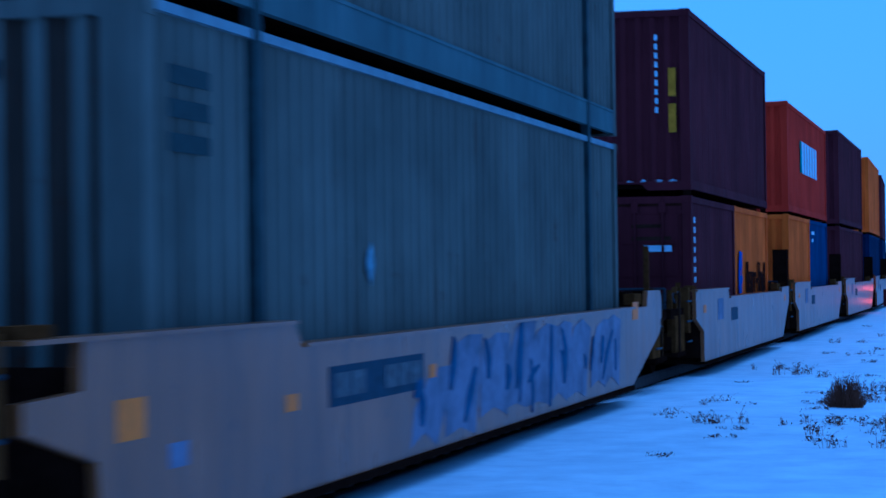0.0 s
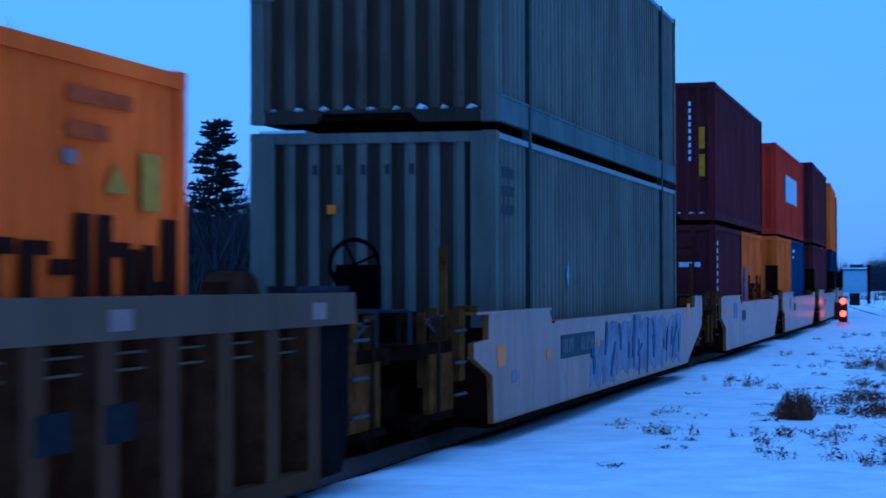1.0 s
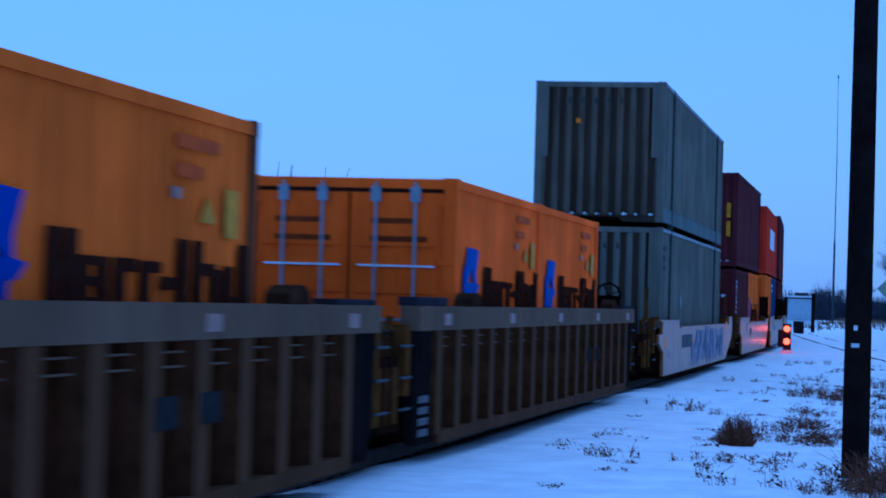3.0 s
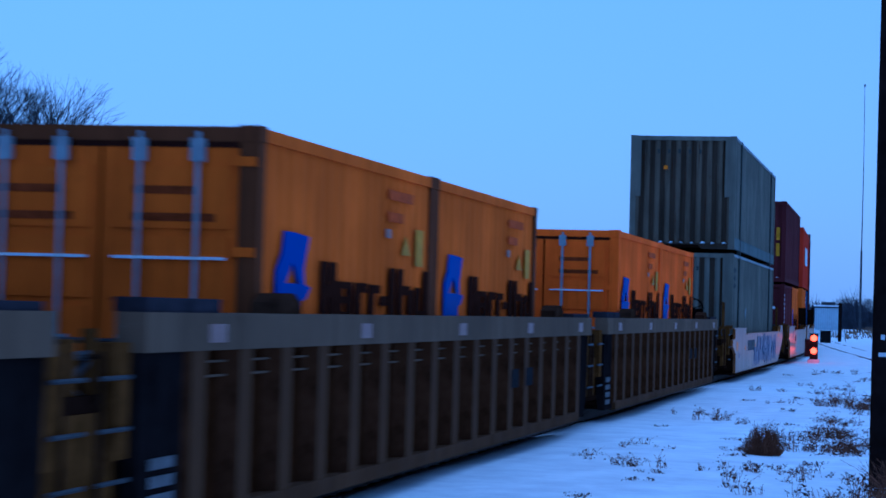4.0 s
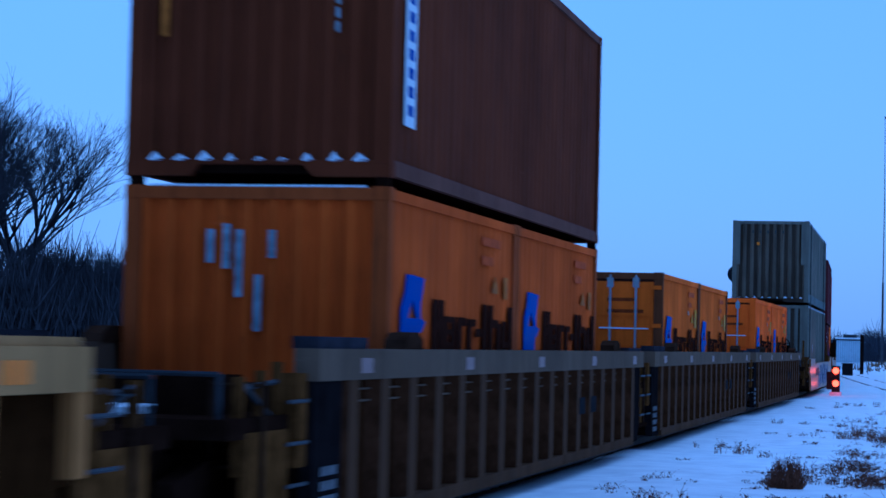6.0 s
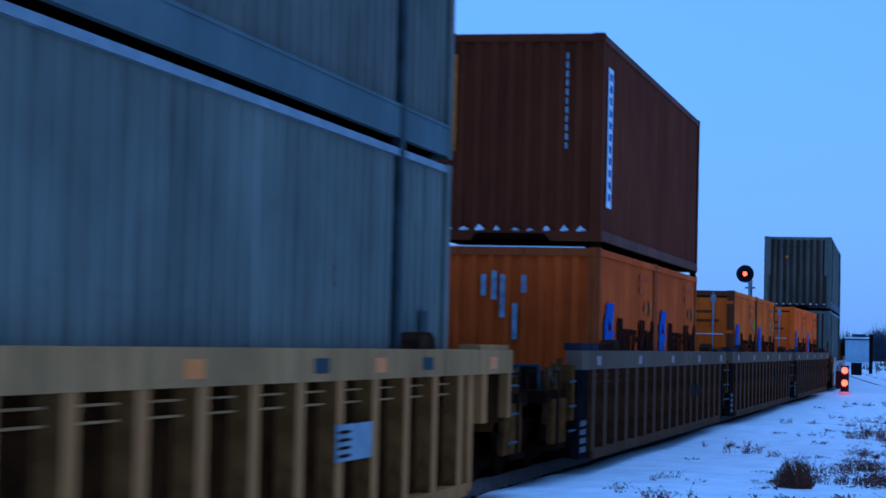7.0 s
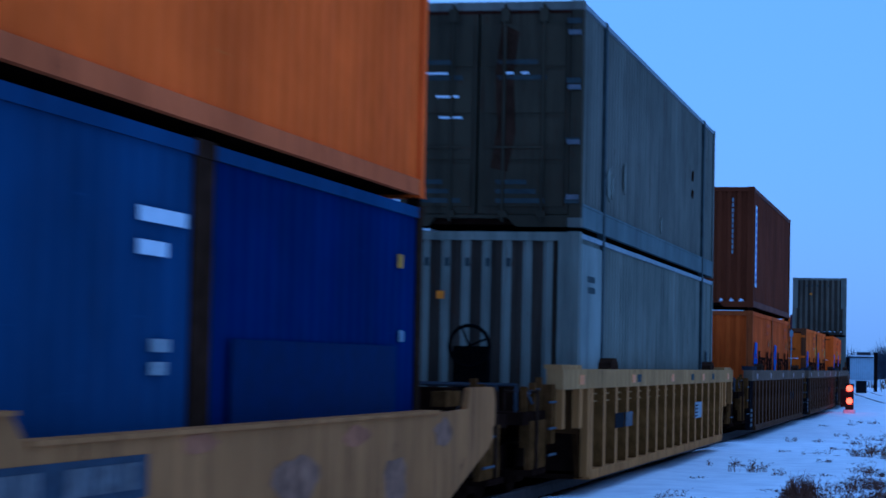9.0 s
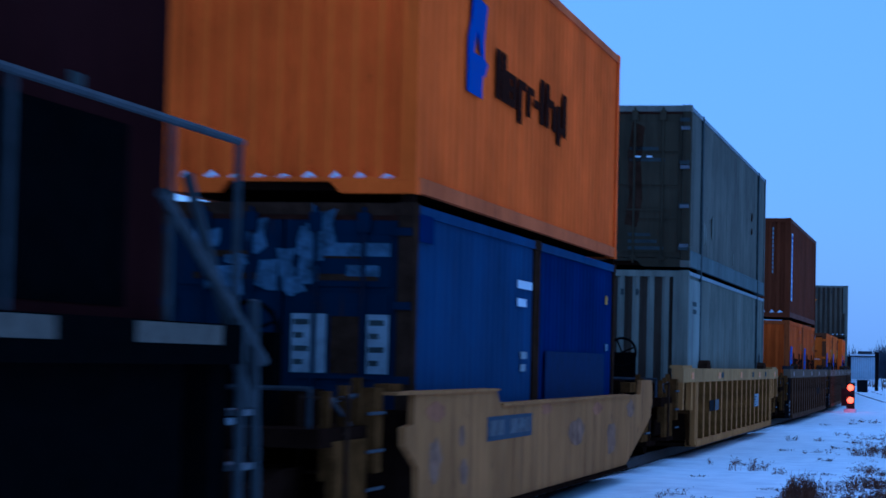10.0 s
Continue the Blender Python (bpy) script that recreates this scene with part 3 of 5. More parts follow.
def ribbed_car(label, paintm, chordm, half, low, pitch_r, pitch_f, ribs, wheel=False, group="ribbed well cars"):
    """A well car with a deep top chord and upright ribs; low: half length of the well's foot."""
    ob = tagged(new("well_car"), label, "rail car", group)
    for sx in (-1, 1):
        boxes("top_chord", chordm, ob, (*sorted((sx * 1.5, sx * 1.30)), -half, half, 1.24, 1.48))
        boxes("bottom_sill", paintm, ob, (*sorted((sx * 1.5, sx * 1.30)), -low, low, 0.10, 0.22))
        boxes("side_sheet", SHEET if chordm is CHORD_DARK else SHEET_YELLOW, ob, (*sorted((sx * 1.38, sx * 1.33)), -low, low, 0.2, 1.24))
        each("pipe_rail", chordm, ob, (*sorted((sx * 1.42, sx * 1.40)), -low, low, 1.155, 1.17), (*sorted((sx * 1.42, sx * 1.40)), -low, low, 1.06, 1.075))
        first, step, count = ribs
        rib = None
        for i in range(count):
            if rib is None:   # hat section, wide at its root
                bm = bmesh.new()
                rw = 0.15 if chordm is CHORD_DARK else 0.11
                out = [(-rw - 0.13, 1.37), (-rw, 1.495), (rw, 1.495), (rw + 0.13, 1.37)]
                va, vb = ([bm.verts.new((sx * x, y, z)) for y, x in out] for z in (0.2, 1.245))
                # slot 1: the two flanks, in the darkened colour painted for their shade
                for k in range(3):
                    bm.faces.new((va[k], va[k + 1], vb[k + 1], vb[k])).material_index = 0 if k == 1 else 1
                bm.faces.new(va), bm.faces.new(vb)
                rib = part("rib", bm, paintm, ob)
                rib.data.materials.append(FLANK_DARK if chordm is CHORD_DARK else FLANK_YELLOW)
                o = rib
            else:
                o = new("rib", rib.data)
                o.parent = ob
            o.location.y = first + i * step
        each("end_guide", GUIDE_BLUE if chordm is CHORD_DARK else chordm, ob, (*sorted((sx * 1.47, sx * 1.25)), -half + 0.1, -half + 1.5, 1.48, 1.57 if chordm is CHORD_DARK else 1.53), (*sorted((sx * 1.47, sx * 1.25)), half - 1.5, half - 0.1, 1.48, 1.53))
        for sy in (-1, 1):
            bm = bmesh.new()
            dark = chordm is CHORD_DARK
            foot = [(half - 0.05, 0.34), (half - 0.25, 0.12)] if dark else [(half, 0.74), (low + 0.5, 0.68), (low + 0.22, 0.12)]
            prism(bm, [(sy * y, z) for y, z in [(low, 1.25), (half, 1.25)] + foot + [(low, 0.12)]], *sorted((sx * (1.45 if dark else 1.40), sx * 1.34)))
            # yellow cars: end web shares the sheet colour darkened for shade
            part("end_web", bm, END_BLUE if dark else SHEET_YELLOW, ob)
            if not dark:
                boxes("end_rib", paintm, ob, (*sorted((sx * 1.49, sx * 1.40)), *sorted((sy * (low + 0.62), sy * (low + 0.86))), 0.76, 1.24))
                boxes("end_rib", paintm, ob, (*sorted((sx * 1.49, sx * 1.40)), *sorted((sy * (half - 0.2), sy * (half - 0.02))), 0.78, 1.24))
                boxes("end_rib", paintm, ob, (*sorted((sx * 1.49, sx * 1.40)), *sorted((sy * (low - 0.02), sy * (low + 0.2))), 0.14, 1.24))
            bm = bmesh.new()
            gy = 6.5 if sy > 0 else -6.05
            prism(bm, [(gy - 0.36, 1.48), (gy - 0.33, 1.56), (gy - 0.18, 1.62), (gy + 0.12, 1.63), (gy + 0.3, 1.57), (gy + 0.34, 1.48)], *sorted((sx * 1.47, sx * 1.28)))
            part("corner_guide", bm, GRIME, ob, "rusty container corner guide")
        for i in range(5):
            y = -half + 1.2 + i * (2 * half - 2.4) / 4
            boxes("reflector", REFLECTOR if chordm is CHORD_DARK else AMBER_MARK, ob, (*sorted((sx * 1.5, sx * 1.503)), y, y + 0.36, 1.29, 1.41), label="pale reflective patch")
    boxes("well_floor", RUSTY, ob, (-1.3, 1.3, -low, low, 0.10, 0.16))
    each("bulkhead", RUSTY, ob, (-1.3, 1.3, -low, -low + 0.1, 0.2, 1.2), (-1.3, 1.3, low - 0.1, low, 0.2, 1.2))
    for y, sy, wh in ((-half, -1, wheel), (half, 1, False)):
        end_gear(ob, y, sy, paintm, wh)
    bogie(-pitch_r, ob)
    if pitch_f:
        bogie(pitch_f, ob)
    return ob


# ================= ground =================
SNOW_Z = -0.10


def ground_sheet():
    bm = bmesh.new()
    offs = [-4000, -1500, -500, -200, -80, -40, -25, -16, -11, -8, -6, -5, -4, -3, -2.4, -1.8, -1.35, -0.89, -0.82, -0.4, 0.4, 0.82, 0.89, 1.15, 1.35] + [1.6 + 0.3 * i for i in range(30)] + [15.5, 18, 30, 60, 150, 500, 1500, 4000]
    ys = [-600, -100, -20, 0, 6] + [10 + 0.4 * i for i in range(140)] + [66 + 2 * i for i in range(66)] + [200, 230, 260, 300, 350, 500, 800, 1500, 4500]
    def z(o, x, y):
        near = 1.0 if 8 < y < 190 and abs(o) < 16 else 0.0
        v = SNOW_Z
        if abs(o) < 0.85:
            v = -0.24
        elif abs(o) < 0.95:
            v = -0.14
        elif y < 190:
            v += near * (0.045 * noise.noise((x * 0.45, y * 0.2, 0)) + 0.02 * noise.noise((x * 1.8, y * 1.1, 3)))
        return v
    grid = []
    for y in ys:
        tx = on_track(min(y, 400))[0] - TRACK_X
        row = []
        for o in offs:
            wob = 0.05 * noise.noise((y * 0.9, o, 7)) if 0.85 < abs(o) < 1.4 and 8 < y < 190 else 0.0
            x = TRACK_X + o + (tx if abs(o) < 100 else 0) + wob
            row.append(bm.verts.new((x, y, z(o, x, y))))
        grid.append(row)
    for p, q in zip(grid, grid[1:]):
        for i in range(len(offs) - 1):
            bm.faces.new((p[i], p[i + 1], q[i + 1], q[i]))
    ob = part("ground", bm, SNOW)
    for f in ob.data.polygons:
        f.use_smooth = True
    tagged(ob, "snow-covered open ground beside the railway line", "ground", kind="structure")


def swept(bm, path, section):
    """Sweep a section of (across, up) along path(i), a list of (x, y, heading)."""
    prev = None
    for x, y, h in path:
        c, sn = math.cos(h), math.sin(h)
        ring = [bm.verts.new((x + dx * c, y + dx * sn, dz)) for dx, dz in section]
        if prev:
            n = len(ring)
            for k in range(n):
                bm.faces.new((prev[k], prev[(k + 1) % n], ring[(k + 1) % n], ring[k]))
        prev = ring


RAIL = [(-0.065, -0.17), (0.065, -0.17), (0.03, -0.04), (0.036, -0.035), (0.036, 0.0), (-0.036, 0.0), (-0.036, -0.035), (-0.03, -0.04)]


def rails():
    for off in (-0.7525, 0.7525):
        bm = bmesh.new()
        swept(bm, [(*on_track(i * 5.0, off)[:2], radians(on_track(i * 5.0)[2])) for i in range(-8, 90)], RAIL)
        tagged(part("rail", bm, RAIL_RUST), "rusty steel running rail half bedded in snow", "rail", "rails of the main line", "structure")
    bm = bmesh.new()
    swept(bm, [(*on_track(i * 5.0)[:2], radians(on_track(i * 5.0)[2])) for i in range(-8, 90)], [(-1.0, -0.22), (1.0, -0.22), (0.98, -0.17), (-0.98, -0.17)])
    bed = tagged(part("ballast_bed", bm, BALLAST), "dark crushed stone bed under the rails", "ballast", kind="structure")
    tie = None
    for i in range(200):
        x, y, h = on_track(4 + i * 0.55)
        if tie is None:
            tie = boxes("sleeper", WOOD, bed, (-0.99, 0.99, -0.11, 0.11, -0.19, -0.15))
            o = tie
        else:
            o = new("sleeper", tie.data)
            o.parent = bed
        o.matrix_basis = pose(x, y, 0, 0, 0, h)
    # siding that closes with the main line further on
    for off in (-0.75, 0.75):
        bm = bmesh.new()
        swept(bm, [(-1.5 - 0.088 * (y - 100) + 0.00015 * (y - 100) ** 2 + off, y, radians(5)) for y in range(20, 230, 6)], [(dx, dz - (0.078 if off < 0 else 0.1)) for dx, dz in RAIL])
        tagged(part("rail", bm, RAIL_RUST), "rusty siding rail showing as a dark line in snow", "rail", "rails of the siding", "structure")


ground_sheet()
rails()

# ================= the train =================
CARS = []   # thing, centre along the line at the start, height


def load(ob, s, z, off=0.0):
    CARS.append((ob, s, z, off))
    return ob


HC, STD = 2.896, 2.591
W53 = dict(length=16.154, width=2.70, height=HC, posts=6.096)
X40, X53 = 1.219, 1.35

# leading articulated set
sE, sD, sC, sB, sA, sF, sG, sH, sI, sJ = 94.0, 76.56, 58.99, 41.76, 19.93, -3.89, -23.99, -43.82, -67.86, -90.26
for s in (sB, sC, sD, sE, sE + 17.4):
    c = load(smooth_car("pale grimy well car with flat plate sides", CAR_WHITE, 7.8, 8.65, 0, chamfer=1.2), s, 0)
    for y in (-6.9, 6.7):
        bars("reflector", AMBER_MARK, c, 1.5, [(y, y + 0.3, 0.9, 1.02)])
    boxes("end_post", RUSTY, c, (1.15, 1.46, 7.85, 8.3, 0.25, 2.0), label="tall dark end post")
    bars("marking_panel", PLACARD, c, 1.5, [(-3.2, -2.2, 0.7, 0.92)])
    bars("paint_tag", GRAFFITI, c, 1.5, [(-5.1, -4.3, 0.75, 1.1)], "small blue spray tag")
c = load(container("dark maroon high-cube container stacked on top", MAROON, height=HC, snow=0.05, foot=0.089), sB, 2.85)
for z0, z1 in ((0.92, 1.38), (1.5, 1.95)):
    end_bars("yellow_strip", STICKER, c, -6.096, [(0.88, 1.0, z0, z1)], "yellow warning strip")
for i in range(9):
    end_bars("white_mark", WHITE, c, -6.08, [(0.66, 0.71, 1.24 + i * 0.145, 1.33 + i * 0.145)])
c = load(container("maroon twenty-foot container in the well", MAROON, 6.058, rear="door"), sB - 3.05, 0.17)
end_bars("marking_bar", WHITE, c, -3.03, [(-0.3, -0.05, 1.7, 1.8)])
end_bars("marking_bar", WHITE, c, -3.03, [(0.45, 0.9, 1.7, 1.8)])
for i in range(7):
    bars("white_mark", WHITE, c, X40, [(-2.75, -2.6, 1.2 + i * 0.16, 1.29 + i * 0.16)])
c = load(container("orange twenty-foot container in the well", AMBER, 6.058), sB + 3.05, 0.17)
ship_logo(c, X40, -2.5, 0.95, 0.7, 0.8, -1.2, 3.6, 0.6)
c = load(container("red container with a row of white marks", RED, foot=0.059), sC, 2.92)
bars("green_mark", plain("green_marking", (0.02, 0.25, 0.16), 0.5), c, X40, [(-2.6, -2.3, 1.05, 1.85)], "plain green mark")
for i in range(6):
    bars("white_stroke", WHITE, c, X40, [(-2.1 + i * 0.82, -1.5 + i * 0.82, 1.05, 1.85)], "plain white stroke")
load(container("orange twenty-foot container in the well", AMBER, 6.058), sC - 3.05, 0.27)
c = load(container("blue twenty-foot container in the well", BLUE, 6.058), sC + 3.05, 0.27)
small_marks(c, X40, -2.4, 2.2, WHITE, 2, 0.8)
load(container("dark maroon container stacked on top", MAROON, height=HC, foot=0.079), sD, 2.97)
load(container("dark maroon container in the well", MAROON), sD, 0.3)
load(container("orange container stacked on top", AMBER, height=HC, foot=0.079), sE, 2.97)
load(container("dark blue container in the well", NAVY), sE, 0.3)
load(container("dark maroon container stacked on top", MAROON, height=HC, foot=0.079), sE + 17.4, 2.97)
load(container("dark blue container in the well", NAVY), sE + 17.4, 0.3)

# grey pair
c = load(smooth_car("pale well car with blue graffiti on flat sides", CAR_WHITE, 10.2, 10.6, 10.6, wheel=True, tall=1.9, nose=0.2), sA, 0)
bars("marking_panel", PLACARD, c, 1.5, [(-5.25, -2.65, 0.65, 0.93)], "dark blue stencilled panel")
for y0, y1 in ((-5.1, -4.75), (-4.7, -4.35), (-3.8, -3.45), (-3.4, -3.1), (-3.05, -2.75)):
    bars("marking_bar", STENCIL, c, 1.505, [(y0, y1, 0.71, 0.88)])
for y, z, w2 in ((-9.05, 0.7, 0.4), (-6.2, 0.68, 0.25), (-2.45, 0.72, 0.2), (7.9, 0.95, 0.45)):
    bars("reflector", AMBER_MARK, c, 1.5, [(y, y + w2, z, z + (0.22 if w2 > 0.3 else 0.11))], "orange reflective patch")
bars("pale_tag", GRAFFITI, c, 1.5, [(-8.3, -8.0, 0.5, 0.64)])
rg = random.Random(8)
for k in range(9):   # sprayed letters: broad pale fills with dark dripping edges
    y = -3.0 + k * 1.1 + rg.uniform(-0.15, 0.15)
    lo, hi = (0.2, 0.8) if k == 0 else (rg.uniform(0.2, 0.34), rg.uniform(1.0, 1.12))
    lean, wd = rg.uniform(0.15, 0.6), rg.uniform(0.8, 1.15)
    bm = bmesh.new()
    prism(bm, [(y, lo), (y + wd * 0.5, lo + rg.uniform(0.0, 0.14)), (y + wd, lo - 0.04), (y + wd + lean * 0.6, (lo + hi) / 2), (y + wd + lean, hi - rg.uniform(0, 0.12)), (y + wd * 0.5 + lean, hi), (y + lean, hi - 0.08), (y + lean * 0.2, (lo + hi) / 2)], 1.497, 1.503 + 0.0004 * k)
    part("graffiti_fill", bm, GRAFFITI, c, "pale blue sprayed letter")
    for j in range(2):
        y2 = y + rg.uniform(-0.15, wd)
        l2, h2 = lo + rg.uniform(-0.06, 0.4), hi - rg.uniform(0.0, 0.45)
        h2 = max(h2, l2 + 0.12)
        q, ln = rg.uniform(0.07, 0.2), rg.uniform(-0.2, 0.75)
        bm = bmesh.new()
        prism(bm, [(y2, l2), (y2 + q * 0.6, l2 - 0.02), (y2 + ln * 0.45 + q * 1.3, (l2 + h2) / 2), (y2 + ln + q * 0.7, h2), (y2 + ln, h2 + 0.03), (y2 + ln * 0.35, (l2 + h2) / 2 + 0.04)], 1.499, 1.509 + 0.0006 * k + 0.0002 * j)
        part("graffiti_stroke", bm, GRAFFITI_DARK, c, "dark blue sprayed stroke")
c = load(container("long grey-green corrugated container stacked on top", GREY, snow=0.05, foot=0.099, trim=PALE_TRIM, **W53), sA, 3.265, -0.055)
c = load(container("long grey-green corrugated container in the well", GREY, trim=PALE_TRIM, **W53), sA, 0.27, -0.055)
bm = bmesh.new()
prism(bm, [(-3.47, 1.38), (-3.36, 1.2), (-3.26, 1.36), (-3.33, 1.54)], X53 - 0.026, X53 - 0.016)
part("pale_scrape", bm, PATCH, c, "pale scraped spot")
boxes("snow_on_roof", SNOW, c, (-1.26, -0.75, -8.06, -7.6, 2.895, 2.925), label="thin snow on the roof corner")
for i in range(3):
    bars("marking_bar", FADED_GREY, c, X53 - 0.02, [(-7.65, -6.95, 2.42 - 0.2 * i, 2.53 - 0.2 * i)])

# three ribbed brown units
for s in (sF, sG, sH):
    c = load(ribbed_car("brown ribbed well car with a dusty top chord", CAR_DARK, CHORD_DARK, 9.2, 8.2, 9.95, 9.95 if s == sF else 0, (-8.18, 1.015, 17)), s, 0)
    for y in (3.0, 3.95):
        bars("placard", DIM, c, 1.497, [(y, y + 0.46, 0.68, 0.89)], "bluish metal placard")
    for i in range(4):
        bars("marking_bar", STENCIL, c, 1.45, [(-8.95, -8.5, 0.2 + 0.11 * i, 0.27 + 0.11 * i)])
for s, pm, z, lb, sn in ((sF, ORANGE, 0.296, "orange twenty-foot container with a blue emblem", 0.1), (sG, AMBER, 0.256, "faded orange twenty-foot container with a blue emblem", 0.1), (sH, DUSTY_ORANGE, 0.306, "orange twenty-foot container under a brown one", 0.0)):
    for k in (-3.05, 3.05):
        c = load(container(lb, pm, 6.058, rear="door" if s != sH else "wall", snow=sn, frame_paint=FRAME_ORANGE if s == sG else FRAME_DUSTY if s == sH else None, trim=pm), s + k, z)
        ship_logo(c, X40, -2.53, 1.17, 1.0, 0.68, -1.2, 4.0, 0.48)
        small_marks(c, X40, 1.07, 2.27, FADED_ORANGE, 2, 1.0)
        old = s == sH
        if not old:
            bars("pale_sticker", REFLECTOR, c, X40, [(1.0, 1.18, 1.92, 2.0)])
        bm = bmesh.new()
        prism(bm, [(1.62, 1.78), (2.0, 1.78), (1.8, 1.96)], X40 - 0.003, X40 + 0.004)
        part("yellow_triangle", bm, DULL_STICKER if old else STICKER, c, "yellow triangular warning sticker")
        bars("yellow_sticker", DULL_STICKER if old else STICKER, c, X40, [(2.3, 2.5, 1.73, 1.97) if old else (2.22, 2.54, 1.69, 2.04)], "yellow rectangular sticker")
        if s != sH:
            bm = bmesh.new()
            prism(bm, [(-0.65, 1.38), (-0.37, 1.38), (-0.51, 1.58)], -0.004, 0.004)
            bmesh.ops.rotate(bm, verts=bm.verts[:], cent=(0, 0, 0), matrix=Matrix.Rotation(radians(90), 3, "Z"))
            bmesh.ops.scale(bm, vec=(-1, 1, 1), verts=bm.verts[:])
            bmesh.ops.translate(bm, verts=bm.verts[:], vec=(-1.0, -3.035, 0))
            part("yellow_triangle", bm, STICKER, c, "yellow triangular warning sticker")
        else:
            boxes("snow_on_header", SNOW, c, (-1.0, 1.0, -3.034, -2.98, 2.582, 2.6), label="line of snow on the end header")
            for x0, z0, z1 in ((-0.45, 1.9, 2.2), (-0.3, 1.85, 2.25), (-0.18, 1.6, 2.2), (0.0, 1.3, 1.8), (0.12, 1.95, 2.2)):
                end_bars("flaking_mark", PATCH, c, -3.025, [(x0, x0 + 0.07, z0, z1)])
c = load(container("brown high-cube container with white lettering bars", BROWN, height=HC, snow=0.085, foot=0.083, trim=BROWN_RAIL), sH, 2.98)
end_bars("yellow_strip", DULL_STICKER, c, -6.09, [(-0.93, -0.85, 1.25, 2.6)], "faded yellow strip")
for i in range(11):
    end_bars("white_mark", SHEET_PANEL, c, -6.085, [(0.69, 0.73, 1.28 + i * 0.125, 1.37 + i * 0.125)])
bars("white_panel", WHITE, c, X40, [(-5.62, -5.2, 0.5, 2.47)], "tall white marking panel")
for i in range(11):
    bars("blue_mark", LOGO_BLUE, c, X40 + 0.004, [(-5.5, -5.3, 0.6 + i * 0.17, 0.7 + i * 0.17)])

# yellow ribbed car
c = load(ribbed_car("yellow ribbed well car with dark stains", CAR_YELLOW, CHORD_YELLOW, 10.3, 8.2, 10.8, 10.8, (-8.1, 1.06, 16), wheel=True), sI, 0)
p = bars("placard", SHEET_PANEL, c, 1.497, [(3.45, 4.5, 0.63, 0.91)], "white metal placard")
for i in range(4):
    bars("marking_bar", LOGO_DARK, p, 1.501, [(3.5, 3.85, 0.66 + i * 0.06, 0.685 + i * 0.06)])
bars("placard", DIM, c, 1.497, [(-6.1, -5.3, 0.69, 0.89)], "bluish metal placard")
bars("placard", STENCIL, c, 1.497, [(-5.1, -4.45, 0.69, 0.89)], "dull grey metal placard")
for y in (-4.0, 2.8, 6.2):
    bars("marking_panel", FADED_GREY, c, 1.5, [(y, y + 0.4, 1.3, 1.41)])
load(container("long grey-green container with closed doors on top", GREY, rear="door", door_paint=OLD_DOOR, foot=0.056, trim=PALE_TRIM, **W53), sI, 3.275, -0.055)
d = CARS[-1][0]
bm = bmesh.new()
out = [(0.18, 0.75), (0.4, 0.7), (0.5, 1.2), (0.46, 1.9), (0.52, 2.5), (0.3, 2.6), (0.22, 2.0), (0.26, 1.3)]
va, vb = ([bm.verts.new((x, y, z)) for x, z in out] for y in (-8.080, -8.074))
bm.faces.new(va), bm.faces.new(vb[::-1])
for i in range(8):
    bm.faces.new((va[(i + 1) % 8], va[i], vb[i], vb[(i + 1) % 8]))
rg = random.Random(5)
for y, z, wd, hg, m2, lb in ((-5.85, 0.48, 0.35, 0.5, LIGHT_GREY, "pale scraped spot"), (-5.45, 0.55, 0.2, 0.35, LIGHT_GREY, "pale scraped spot"), (-4.25, 0.7, 0.16, 0.5, LIGHT_GREY, "pale scraped spot"), (-0.12, 0.4, 0.2, 0.26, LIGHT_GREY, "pale scraped spot"), (4.3, 1.3, 0.22, 0.16, GRIME, "dark smudge"), (4.3, 1.6, 0.2, 0.2, GRIME, "dark smudge")):
    bp = bmesh.new()
    prism(bp, [(y + wd * (0.5 + rg.uniform(0.3, 0.55) * math.cos(k * math.tau / 11)), z + hg * (0.5 + rg.uniform(0.3, 0.55) * math.sin(k * math.tau / 11))) for k in range(11)], X53 - 0.012, X53 + 0.004)
    part("worn_spot", bp, m2, d, lb)
part("rust_stain", bm, GRIME, d, "long rusty stain on the door")
for k in range(4):
    boxes("snowy_hinge", STEEL, d, (1.17, 1.33, -8.115, -8.07, 0.35 + 0.7 * k, 0.41 + 0.7 * k), label="hinge dusted with snow")
for x0, z0 in ((-1.22, 2.2), (-1.18, 1.72), (-1.2, 1.3), (-1.22, 0.72), (-1.2, 0.3), (-0.7, 1.95), (-0.55, 1.65), (-0.5, 1.38), (0.36, 1.95), (0.56, 1.95)):
    end_bars("snow_fleck", SNOW, d, -8.09, [(x0, x0 + (0.1 if x0 > 0 else 0.2 if x0 < -1 else 0.3), z0, z0 + (0.05 if x0 < -1 else 0.03))], "fleck of snow on door gear")
c = load(container("long light grey corrugated container in the well", LIGHT_GREY, trim=PALE_TRIM, **W53), sI, 0.323, -0.055)
boxes("snow_on_roof", SNOW, c, (-1.26, -0.6, -8.06, -7.6, 2.895, 2.92), label="thin snow on the roof corner")
boxes("end_panel", PALE_PANEL, c, (X53 - 0.02, X53 + 0.002, -7.9, -6.2, 0.4, 2.75), label="pale repainted panel")
for i in range(2):
    bars("marking_bar", FADED_GREY, c, X53 + 0.003, [(-7.4 + 0.05 * i, -6.8, 2.28 - 0.14 * i, 2.36 - 0.14 * i)])
bars("marking_bar", FADED_GREY, c, X53, [(6.9, 7.2, 1.3, 1.5)])

